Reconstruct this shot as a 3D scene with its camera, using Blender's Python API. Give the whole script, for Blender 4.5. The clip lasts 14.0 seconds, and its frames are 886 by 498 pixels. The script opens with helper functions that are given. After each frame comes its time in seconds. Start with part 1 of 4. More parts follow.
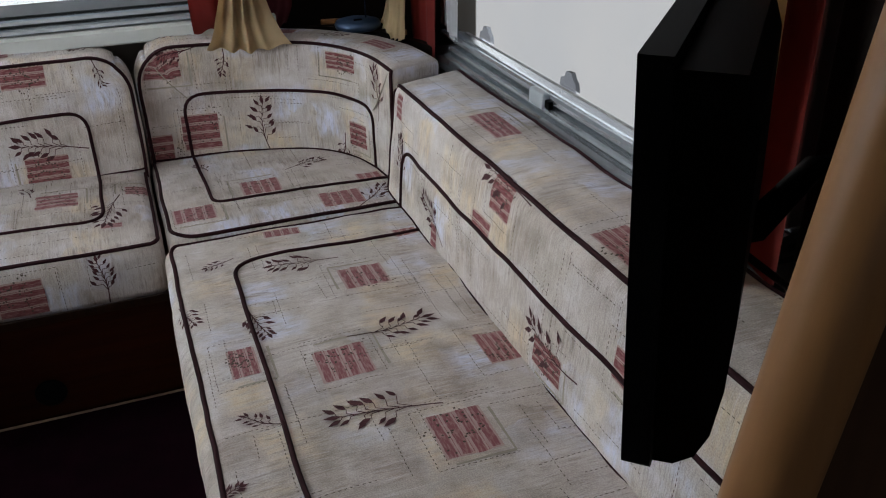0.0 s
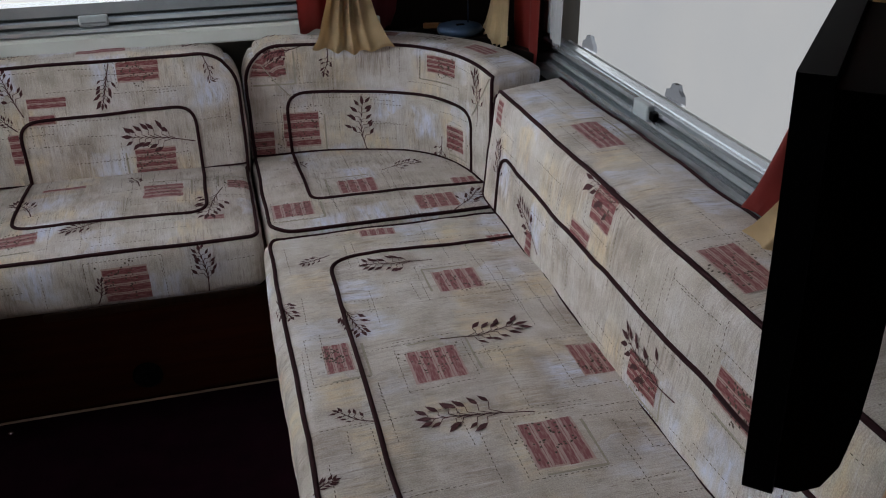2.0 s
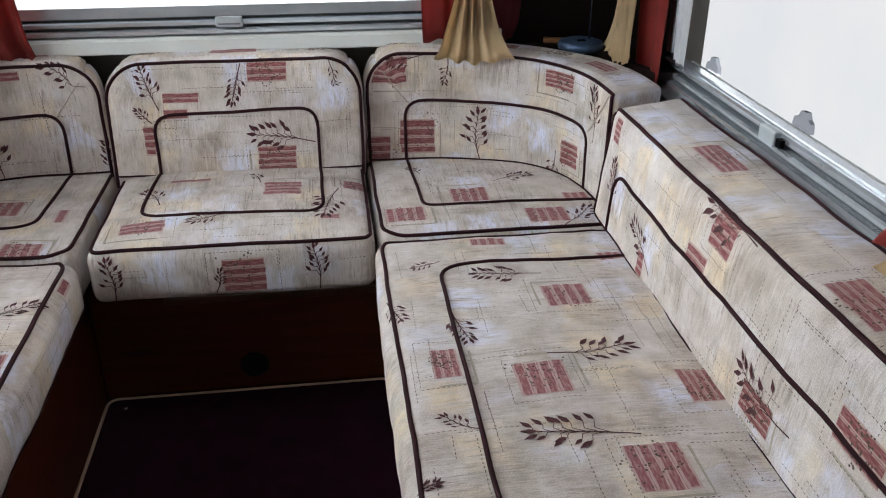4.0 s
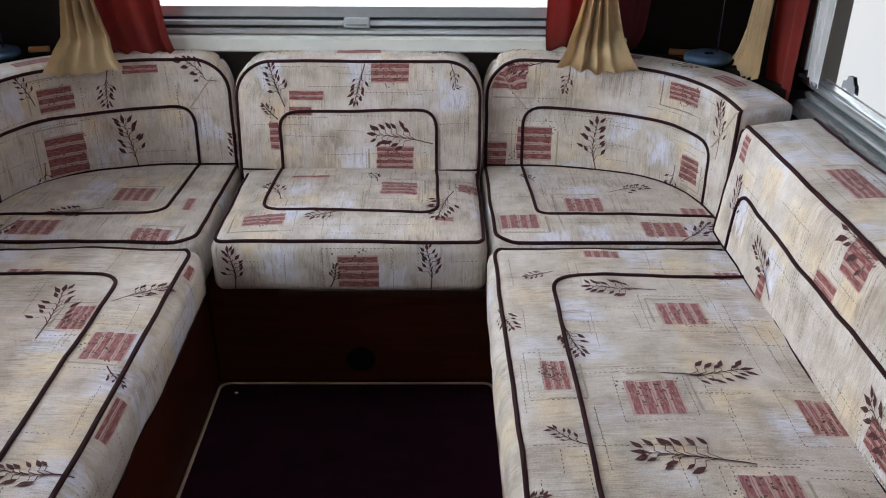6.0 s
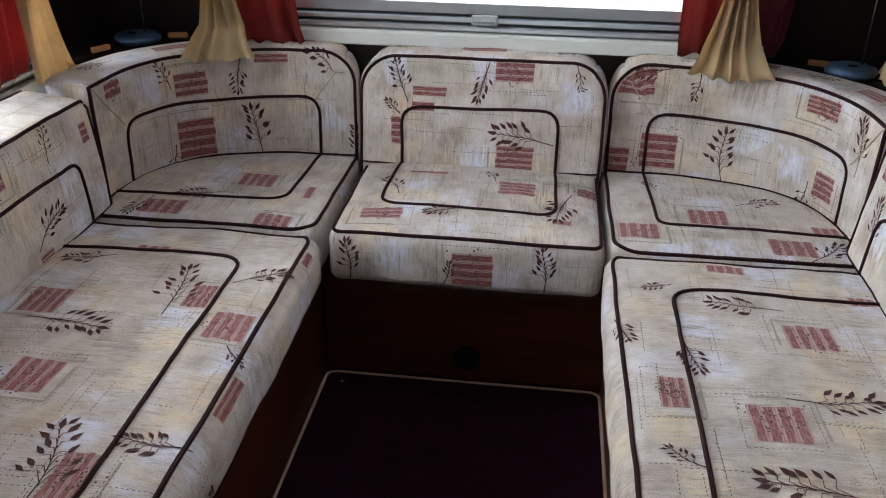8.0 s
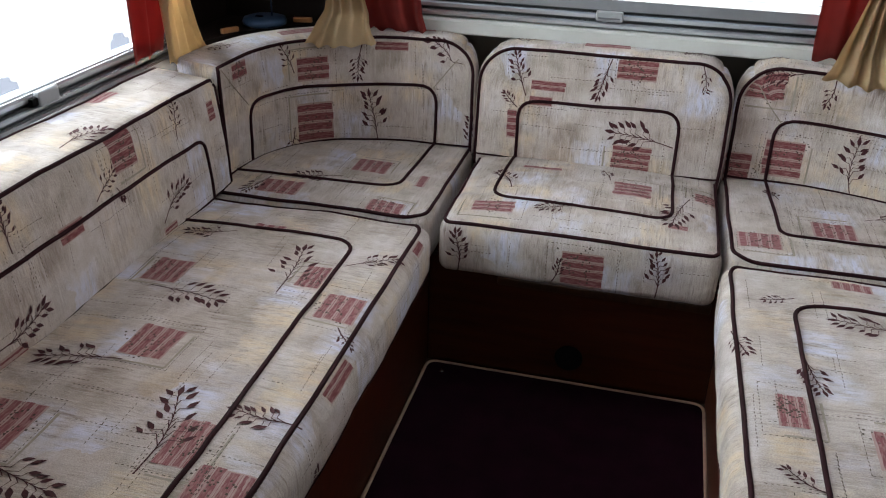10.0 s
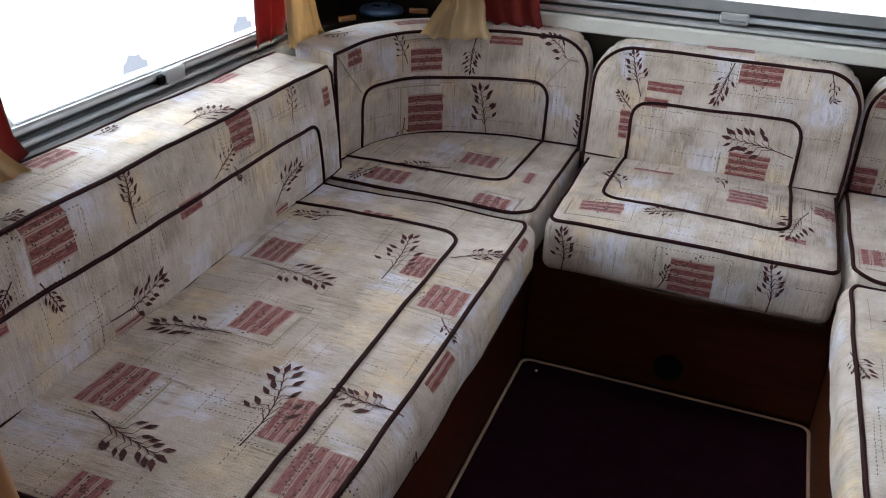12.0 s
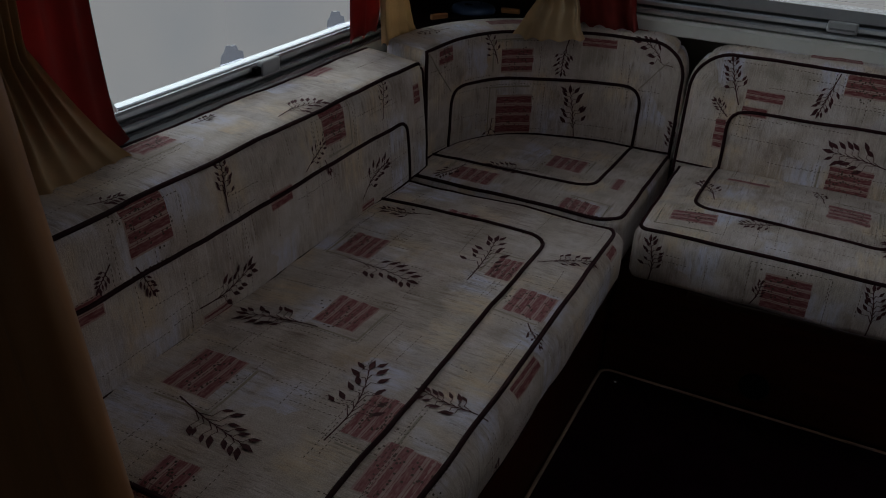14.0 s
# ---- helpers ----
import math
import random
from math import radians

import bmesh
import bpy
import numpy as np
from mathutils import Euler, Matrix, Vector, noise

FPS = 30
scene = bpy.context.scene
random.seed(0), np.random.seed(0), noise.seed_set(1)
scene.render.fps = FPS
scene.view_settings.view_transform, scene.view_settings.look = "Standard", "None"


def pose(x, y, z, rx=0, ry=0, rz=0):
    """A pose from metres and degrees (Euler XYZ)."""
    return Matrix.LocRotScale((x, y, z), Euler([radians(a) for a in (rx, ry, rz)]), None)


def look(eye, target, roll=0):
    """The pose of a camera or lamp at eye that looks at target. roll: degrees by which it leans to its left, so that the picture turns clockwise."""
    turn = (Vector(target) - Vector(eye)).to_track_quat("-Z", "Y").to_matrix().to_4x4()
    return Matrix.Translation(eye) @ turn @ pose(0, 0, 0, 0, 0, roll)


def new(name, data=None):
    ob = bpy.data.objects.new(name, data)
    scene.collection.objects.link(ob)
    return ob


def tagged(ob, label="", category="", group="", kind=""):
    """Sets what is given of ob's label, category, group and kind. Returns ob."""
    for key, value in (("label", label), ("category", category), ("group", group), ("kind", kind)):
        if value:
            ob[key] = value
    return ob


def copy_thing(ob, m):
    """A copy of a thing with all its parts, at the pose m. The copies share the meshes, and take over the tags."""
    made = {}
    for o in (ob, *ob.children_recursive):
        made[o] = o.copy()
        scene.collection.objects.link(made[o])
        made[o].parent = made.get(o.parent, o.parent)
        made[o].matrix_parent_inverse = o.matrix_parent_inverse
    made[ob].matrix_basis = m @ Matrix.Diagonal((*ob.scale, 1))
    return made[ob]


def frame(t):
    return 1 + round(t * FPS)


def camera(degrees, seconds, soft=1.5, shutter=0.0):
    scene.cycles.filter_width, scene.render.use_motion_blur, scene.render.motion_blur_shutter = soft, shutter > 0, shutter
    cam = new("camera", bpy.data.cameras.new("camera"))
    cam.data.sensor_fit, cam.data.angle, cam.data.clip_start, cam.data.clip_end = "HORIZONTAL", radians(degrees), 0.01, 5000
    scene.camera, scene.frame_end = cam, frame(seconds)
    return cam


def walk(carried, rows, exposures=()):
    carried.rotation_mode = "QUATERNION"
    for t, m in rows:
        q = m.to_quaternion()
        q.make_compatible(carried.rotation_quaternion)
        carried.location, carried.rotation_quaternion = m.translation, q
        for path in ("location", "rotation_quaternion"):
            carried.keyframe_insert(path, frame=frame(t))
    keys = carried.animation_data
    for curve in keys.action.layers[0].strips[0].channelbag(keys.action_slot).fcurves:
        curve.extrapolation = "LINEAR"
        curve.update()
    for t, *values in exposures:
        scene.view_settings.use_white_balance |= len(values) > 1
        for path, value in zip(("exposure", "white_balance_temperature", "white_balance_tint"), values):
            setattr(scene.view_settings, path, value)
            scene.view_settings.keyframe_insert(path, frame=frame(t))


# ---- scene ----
cam = camera(54.7, 14.0, soft=1.1)
PATH = [
    (0, (0.302, 0.193, 1.251), (0.919, 1.849, 0.315), -1.2),
    (0.5, (0.288, 0.196, 1.254), (0.872, 1.865, 0.319), -0.9),
    (1, (0.282, 0.201, 1.251), (0.824, 1.887, 0.321), -0.7),
    (1.5, (0.278, 0.203, 1.251), (0.773, 1.905, 0.325), -0.9),
    (2, (0.268, 0.203, 1.254), (0.718, 1.919, 0.33), -0.8),
    (2.5, (0.259, 0.203, 1.255), (0.661, 1.933, 0.337), -0.6),
    (3, (0.249, 0.198, 1.256), (0.599, 1.944, 0.346), -0.3),
    (5.5, (0.201, 0.199, 1.27), (0.28, 1.984, 0.37), 0.3),
    (6, (0.194, 0.202, 1.271), (0.214, 1.989, 0.372), 0.4),
    (6.5, (0.185, 0.206, 1.27), (0.148, 1.993, 0.372), 0.6),
    (7, (0.176, 0.209, 1.269), (0.082, 1.993, 0.371), 0.7),
    (7.5, (0.166, 0.212, 1.269), (0.015, 1.991, 0.368), 0.8),
    (8, (0.157, 0.215, 1.266), (-0.052, 1.988, 0.363), 0.9),
    (10.5, (0.109, 0.217, 1.259), (-0.359, 1.928, 0.336), 1.7),
    (11, (0.1, 0.214, 1.256), (-0.416, 1.91, 0.331), 1.9),
    (11.5, (0.091, 0.213, 1.253), (-0.473, 1.893, 0.325), 2.0),
    (12, (0.08, 0.212, 1.248), (-0.53, 1.874, 0.319), 2.2),
    (12.5, (0.065, 0.21, 1.243), (-0.588, 1.857, 0.314), 2.4),
    (13, (0.056, 0.207, 1.241), (-0.645, 1.833, 0.312), 2.4),
    (13.5, (0.045, 0.208, 1.24), (-0.689, 1.818, 0.309), 2.6),
    (14, (0.036, 0.215, 1.235), (-0.715, 1.817, 0.304), 2.7),
]
walk(cam, [(t, look(eye, target, roll)) for t, eye, target, roll in PATH],
     [(0, -0.4), (1.5, -0.68), (2.5, -0.25), (3.0, 0.25), (5.5, 0.27), (7.5, 0.2), (10.5, 0.17), (12.5, 0.2), (13.3, 0.3), (13.5, 0.2), (13.6, -0.15), (13.8, -1.1), (14.0, -2.2)])

# ---- world and light ----
world = bpy.data.worlds.new("overcast_sky")
scene.world = world
world.use_nodes = True
wn, wl = world.node_tree.nodes, world.node_tree.links
sky = wn.new("ShaderNodeTexSky")
sky.sky_type = "NISHITA"
sky.sun_disc = False
sky.sun_elevation, sky.sun_rotation = radians(50), radians(290)
wl.new(sky.outputs["Color"], wn["Background"].inputs["Color"])
wn["Background"].inputs["Strength"].default_value = 0.1

sun_data = bpy.data.lights.new("sun", "SUN")
sun_data.energy, sun_data.angle, sun_data.color = 0.4, radians(30), (1.0, 0.98, 0.95)
sun = new("sun", sun_data)
sun.matrix_world = look((-4, 1.5, 5), (0, 0, 0))


def window_light(name, eye, target, w, h, watts, colour):
    """Sky light that comes in through one opening."""
    data = bpy.data.lights.new(name, "AREA")
    data.shape, data.size, data.size_y, data.energy, data.color = "RECTANGLE", w, h, watts, colour
    ob = new(name, data)
    ob.matrix_world = look(eye, target)
    return ob


# the sky stands above the level of the sills; what is seen level with them is the pale distance further down
window_light("sky_light_left", (-4.0, 3.2, 2.15), (-1.0, 3.2, 1.6), 9.4, 2.2, 480, (0.85, 0.957, 1.0))
window_light("sky_light_right", (1.62, 1.4, 0.80), (0, 1.4, 0.80), 3.8, 1.15, 4.6, (0.965, 0.965, 1.0))
window_light("sky_light_rear", (0, 4.4, 2.30), (0, 2.4, 1.1), 5.0, 2.0, 60, (0.95, 0.97, 0.97))
window_light("sky_light_front", (0, -2.3, 1.6), (0, 0, 0.9), 1.6, 1.0, 6.5, (1.0, 0.98, 0.95))
window_light("sky_light_roof", (0, 1.55, 2.02), (0, 1.55, 0), 0.66, 0.66, 4.0, (1.0, 0.985, 0.96))


# ---- materials ----
def material(name, rough=0.6, metal=0.0):
    m = bpy.data.materials.new(name)
    m.use_nodes = True
    b = m.node_tree.nodes["Principled BSDF"]
    b.inputs["Roughness"].default_value, b.inputs["Metallic"].default_value = rough, metal
    return m, m.node_tree.nodes, m.node_tree.links, b


def mapping(n, l, scale, coord="Object"):
    tc, mp = n.new("ShaderNodeTexCoord"), n.new("ShaderNodeMapping")
    mp.inputs["Scale"].default_value = scale
    l.new(tc.outputs[coord], mp.inputs["Vector"])
    return mp.outputs["Vector"]


def noise_node(n, l, vec, scale, detail=3.0, rough=0.55):
    t = n.new("ShaderNodeTexNoise")
    t.inputs["Scale"].default_value, t.inputs["Detail"].default_value, t.inputs["Roughness"].default_value = scale, detail, rough
    l.new(vec, t.inputs["Vector"])
    return t.outputs["Fac"]


def ramp(n, l, fac, stops):
    r = n.new("ShaderNodeValToRGB")
    e = r.color_ramp.elements
    while len(e) < len(stops):
        e.new(0.5)
    for k, (p, c) in enumerate(stops):
        e[k].position, e[k].color = p, (*c, 1) if len(c) == 3 else c
    l.new(fac, r.inputs["Fac"])
    return r.outputs["Color"]


def blend(n, l, fac, a, b, mode="MIX"):
    m = n.new("ShaderNodeMix")
    m.data_type, m.blend_type = "RGBA", mode
    for sock, v in ((m.inputs[0], fac), (m.inputs[6], a), (m.inputs[7], b)):
        if isinstance(v, (int, float)):
            sock.default_value = v
        elif isinstance(v, tuple):
            sock.default_value = (*v, 1)
        else:
            l.new(v, sock)
    return m.outputs[2]


def bump(n, l, b, height, strength, distance):
    k = n.new("ShaderNodeBump")
    k.inputs["Strength"].default_value, k.inputs["Distance"].default_value = strength, distance
    l.new(height, k.inputs["Height"])
    l.new(k.outputs["Normal"], b.inputs["Normal"])


def simple(name, colour, rough=0.6, metal=0.0, vary=0.12, scale=8.0, fine=120.0, relief=0.0):
    """A plain surface with slight stains and fine grain."""
    m, n, l, b = material(name, rough, metal)
    vec = mapping(n, l, (1, 1, 1))
    lo = tuple(c * (1 - vary) for c in colour)
    hi = tuple(min(1, c * (1 + vary)) for c in colour)
    big = ramp(n, l, noise_node(n, l, vec, scale), [(0.3, lo), (0.7, hi)])
    small = noise_node(n, l, vec, fine, 2)
    l.new(blend(n, l, 0.25, big, ramp(n, l, small, [(0.3, lo), (0.7, hi)])), b.inputs["Base Color"])
    if relief:
        bump(n, l, b, small, relief, 0.002)
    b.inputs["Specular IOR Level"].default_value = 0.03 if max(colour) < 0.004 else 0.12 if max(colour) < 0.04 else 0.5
    return m


def fabric():
    """Woven upholstery: cream ground, yellow, blue-grey and beige patches, long slubs along the cloth."""
    m, n, l, b = material("woven_upholstery", 0.92)
    b.inputs["Sheen Weight"].default_value = 0.12
    uv = mapping(n, l, (1, 1, 1), "UV")
    warp = n.new("ShaderNodeVectorMath")
    warp.operation = "ADD"
    soft = n.new("ShaderNodeTexNoise")
    soft.inputs["Scale"].default_value = 22.0
    l.new(uv, soft.inputs["Vector"])
    small = n.new("ShaderNodeVectorMath")
    small.operation = "SCALE"
    small.inputs["Scale"].default_value = 0.05
    l.new(soft.outputs["Color"], small.inputs[0])
    l.new(uv, warp.inputs[0])
    l.new(small.outputs[0], warp.inputs[1])
    def patches(scale, shift, share, core, edge):
        """Soft squarish patches, in some cells of a jittered grid only."""
        cell = n.new("ShaderNodeTexVoronoi")
        cell.distance, cell.inputs["Scale"].default_value = "CHEBYCHEV", scale
        cell.inputs["Randomness"].default_value = 0.7
        mv = n.new("ShaderNodeVectorMath")
        mv.operation = "ADD"
        l.new(warp.outputs[0], mv.inputs[0])
        mv.inputs[1].default_value = shift
        l.new(mv.outputs[0], cell.inputs["Vector"])
        hue = n.new("ShaderNodeSeparateColor")
        l.new(cell.outputs["Color"], hue.inputs["Color"])
        inside = ramp(n, l, cell.outputs["Distance"], [(core, (1,) * 3), (edge, (0,) * 3)])
        chosen = ramp(n, l, hue.outputs[0], [(share - 0.01, (1,) * 3), (share + 0.01, (0,) * 3)])
        return blend(n, l, 1.0, inside, chosen, "MULTIPLY")

    mottle = ramp(n, l, noise_node(n, l, mapping(n, l, (70, 16, 1), "UV"), 1.0, 4, 0.65), [(0.36, (0.25,) * 3), (0.60, (1.0,) * 3)])
    base = ramp(n, l, noise_node(n, l, uv, 7.0, 3), [(0.30, (0.42, 0.375, 0.295)), (0.45, (0.535, 0.485, 0.40)), (0.58, (0.57, 0.525, 0.455)), (0.72, (0.50, 0.46, 0.40))])
    for scale, shift, share, core, edge, tint in ((8.5, (0, 0, 0), 0.52, 0.20, 0.47, (0.67, 0.56, 0.375)), (9.5, (3.3, 1.7, 0), 0.34, 0.20, 0.48, (0.39, 0.33, 0.26)),
                                                  (9.0, (7.1, 4.4, 0), 0.36, 0.20, 0.47, (0.66, 0.69, 0.75))):
        where = blend(n, l, 1.0, patches(scale, shift, share, core, edge), mottle, "MULTIPLY")
        base = blend(n, l, where, base, tint)
    # long dark and pale slubs, gathered in some areas more than in others
    where = noise_node(n, l, mapping(n, l, (9, 7, 2), "UV"), 1.0, 2)
    slub = noise_node(n, l, mapping(n, l, (380, 42, 1), "UV"), 1.0, 4, 0.7)
    dark = blend(n, l, 1.0, ramp(n, l, slub, [(0.50, (0, 0, 0)), (0.70, (0.65,) * 3)]), ramp(n, l, where, [(0.38, (0.25,) * 3), (0.62, (1.0,) * 3)]), "MULTIPLY")
    base = blend(n, l, dark, base, (0.15, 0.108, 0.078))
    # coarser brown smudges drawn out along the thread
    smudge = noise_node(n, l, mapping(n, l, (120, 13, 5), "UV"), 1.0, 4, 0.7)
    zone = noise_node(n, l, mapping(n, l, (6, 8, 9), "UV"), 1.0, 2)
    streak = blend(n, l, 1.0, ramp(n, l, smudge, [(0.50, (0, 0, 0)), (0.68, (0.75,) * 3)]), ramp(n, l, zone, [(0.46, (0.05,) * 3), (0.64, (1.0,) * 3)]), "MULTIPLY")
    base = blend(n, l, streak, base, (0.22, 0.165, 0.12))
    slub2 = noise_node(n, l, mapping(n, l, (240, 10, 3), "UV"), 1.0, 4, 0.65)
    base = blend(n, l, ramp(n, l, slub2, [(0.54, (0, 0, 0)), (0.72, (0.6,) * 3)]), base, (0.70, 0.66, 0.60))
    fine = noise_node(n, l, mapping(n, l, (700, 420, 1), "UV"), 1.0, 2)
    base = blend(n, l, 0.7, base, ramp(n, l, fine, [(0.3, (0.32,) * 3), (0.7, (0.68,) * 3)]), "OVERLAY")
    # uneven ageing, a hand's width across
    aged = noise_node(n, l, mapping(n, l, (1, 1, 1), "UV"), 19.0, 3, 0.6)
    base = blend(n, l, 0.55, base, ramp(n, l, aged, [(0.32, (0.36, 0.35, 0.33)), (0.66, (0.63, 0.64, 0.66))]), "OVERLAY")
    base = blend(n, l, 1.0, base, (1.035, 1.0, 1.10), "MULTIPLY")
    l.new(base, b.inputs["Base Color"])
    both = blend(n, l, 0.5, fine, slub)
    # shallow puckers of the cloth over its padding, under the weave
    pucker = noise_node(n, l, mapping(n, l, (26, 11, 1), "UV"), 1.0, 2)
    bump(n, l, b, blend(n, l, 0.5, both, pucker), 0.9, 0.005)
    return m


def print_dye(name, colour, worn, amount, grain=(420, 60, 1)):
    """Motif woven into the cloth: dark thread, worn thin along the weave."""
    m, n, l, b = material(name, 0.9)
    uv = mapping(n, l, grain, "UV")
    f = noise_node(n, l, uv, 1.0, 3, 0.6)
    l.new(blend(n, l, ramp(n, l, f, [(0.45, (0, 0, 0)), (0.75, (amount,) * 3)]), colour, worn), b.inputs["Base Color"])
    bump(n, l, b, f, 0.3, 0.001)
    return m


def wood(name, dark, light, rough, scale=(3, 40, 40)):
    m, n, l, b = material(name, rough)
    vec = mapping(n, l, scale)
    f = noise_node(n, l, vec, 1.0, 5, 0.6)
    g = noise_node(n, l, mapping(n, l, (2, 2, 2)), 2.0, 2)
    c = ramp(n, l, f, [(0.3, dark), (0.7, light)])
    l.new(blend(n, l, g, c, ramp(n, l, f, [(0.2, dark), (0.9, light)]), "MIX"), b.inputs["Base Color"])
    bump(n, l, b, f, 0.06, 0.001)
    return m


def cloth(name, colour, scale=500):
    m, n, l, b = material(name, 0.85)
    b.inputs["Sheen Weight"].default_value = 0.05
    vec = mapping(n, l, (1, 1, 1))
    f = noise_node(n, l, vec, 9.0, 3)
    l.new(ramp(n, l, f, [(0.3, tuple(c * 0.82 for c in colour)), (0.7, tuple(min(1, c * 1.12) for c in colour))]), b.inputs["Base Color"])
    bump(n, l, b, noise_node(n, l, vec, scale, 2), 0.25, 0.001)
    return m


M_FABRIC = fabric()
M_LEAF = print_dye("sprig_thread", (0.050, 0.009, 0.014), (0.15, 0.05, 0.052), 0.7)
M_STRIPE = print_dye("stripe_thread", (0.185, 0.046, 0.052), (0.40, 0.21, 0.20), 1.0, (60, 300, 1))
M_STRIPE_PALE = print_dye("pale_stripe_thread", (0.25, 0.085, 0.095), (0.46, 0.28, 0.27), 1.0, (60, 300, 1))
M_STITCH = print_dye("stitch_thread", (0.06, 0.04, 0.03), (0.2, 0.15, 0.11), 0.5)
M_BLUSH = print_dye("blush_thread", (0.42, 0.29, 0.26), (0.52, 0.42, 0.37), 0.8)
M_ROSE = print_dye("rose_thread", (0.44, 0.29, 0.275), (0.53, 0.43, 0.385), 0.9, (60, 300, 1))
M_TRACE = print_dye("trace_thread", (0.34, 0.30, 0.245), (0.47, 0.425, 0.36), 0.9)
M_PIPING = simple("piping_cord", (0.028, 0.008, 0.011), 0.75, vary=0.3, fine=600)
M_SEAM = simple("seam_cord", (0.36, 0.31, 0.25), 0.85, vary=0.2, fine=600)
M_ALU = simple("brushed_aluminium", (0.58, 0.61, 0.65), 0.26, 0.72, vary=0.08, scale=20)
M_ALU_DARK = simple("aluminium_groove", (0.05, 0.055, 0.06), 0.5, 0.3)
M_WHITE = simple("white_plastic", (0.60, 0.61, 0.59), 0.4, vary=0.06)
M_GREY = simple("grey_plastic", (0.34, 0.36, 0.38), 0.4, vary=0.08)
M_BASE = wood("dark_mahogany", (0.045, 0.010, 0.004), (0.11, 0.026, 0.008), 0.34)
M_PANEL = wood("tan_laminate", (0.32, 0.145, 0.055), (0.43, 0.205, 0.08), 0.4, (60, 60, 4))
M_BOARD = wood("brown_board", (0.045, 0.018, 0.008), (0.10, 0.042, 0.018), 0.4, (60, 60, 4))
# dark wood, taken near black for the shade it stands in
M_WALL = simple("shaded_dark_board", (0.009, 0.005, 0.004), 0.6, vary=0.15)
M_LINING = simple("wall_lining", (0.17, 0.15, 0.125), 0.7, vary=0.06)
M_CARPET = simple("plum_carpet", (0.019, 0.0035, 0.011), 0.95, vary=0.35, scale=14, fine=700, relief=0.6)
M_BINDING = simple("tan_binding", (0.58, 0.40, 0.30), 0.85, vary=0.2, fine=400)
M_FLOOR = wood("brown_floor", (0.016, 0.006, 0.004), (0.032, 0.012, 0.006), 0.5, (40, 3, 40))
M_RED = cloth("red_curtain_cloth", (0.24, 0.020, 0.016))
M_MAROON = cloth("maroon_lining_cloth", (0.11, 0.012, 0.020))
M_GOLD = cloth("gold_curtain_cloth", (0.64, 0.475, 0.28))
M_NET = cloth("white_net_cloth", (0.78, 0.78, 0.80))
M_BLUE = simple("blue_metallic_paint", (0.06, 0.10, 0.18), 0.3, 0.5, vary=0.1)
M_STEEL = simple("polished_steel", (0.6, 0.6, 0.62), 0.2, 1.0)
M_BLACK = simple("black_plastic", (0.0025, 0.0025, 0.003), 0.5, vary=0.2)
M_RUBBER = simple("black_rubber", (0.012, 0.012, 0.012), 0.7)


def glass(name, tint):
    m, n, l, b = material(name, 0.02)
    b.inputs["Transmission Weight"].default_value = 1.0
    b.inputs["IOR"].default_value = 1.05
    b.inputs["Base Color"].default_value = (*tint, 1)
    return m


M_GLASS = glass("acrylic_pane", (0.97, 0.98, 0.98))
# bracket acrylic tinted paler, for the glare of the left window
M_BRACKET = glass("glare_paled_acrylic", (0.52, 0.56, 0.66))
M_SMOKY = glass("smoky_acrylic", (0.36, 0.38, 0.42))


def distance(name, strength):
    """Overcast distance, slightly brighter in places, that gives off the sky's light."""
    m, n, l, b = material(name, 1.0)
    f = noise_node(n, l, mapping(n, l, (1, 1, 1)), 0.35, 3)
    l.new(ramp(n, l, f, [(0.3, (0.84, 0.88, 0.93)), (0.7, (1.0, 1.0, 1.0))]), b.inputs["Emission Color"])
    b.inputs["Emission Strength"].default_value = strength
    b.inputs["Base Color"].default_value = (0.02, 0.02, 0.02, 1)
    return m


M_DISTANCE = distance("overcast_distance", 1.15)
M_HAZE = distance("dull_distance", 0.36)


# ---- mesh helpers ----
def part(name, bm, mat, parent=None, label="", smooth=True):
    me = bpy.data.meshes.new(name)
    bm.to_mesh(me)
    bm.free()
    me.materials.append(mat)
    if smooth:
        me.shade_smooth()
    ob = new(name, me)
    if parent is not None:
        ob.parent = parent
    if label:
        ob["label"] = label
    return ob


def thing(name, label, category, group="", kind=""):
    return tagged(new(name), label, category, group, kind)


def box(bm, x0, x1, y0, y1, z0, z1, bevel=0.0):
    r = bmesh.ops.create_cube(bm, size=1.0)
    vs = r["verts"]
    for v in vs:
        v.co = Vector((x0 + (v.co.x + 0.5) * (x1 - x0), y0 + (v.co.y + 0.5) * (y1 - y0), z0 + (v.co.z + 0.5) * (z1 - z0)))
    if bevel:
        es = list({e for v in vs for e in v.link_edges})
        bmesh.ops.bevel(bm, geom=es, offset=bevel, segments=2, affect="EDGES", profile=0.5)
    return bm


def box_part(name, mat, parent, x0, x1, y0, y1, z0, z1, bevel=0.003, label=""):
    return part(name, box(bmesh.new(), x0, x1, y0, y1, z0, z1, bevel), mat, parent, label, smooth=False)


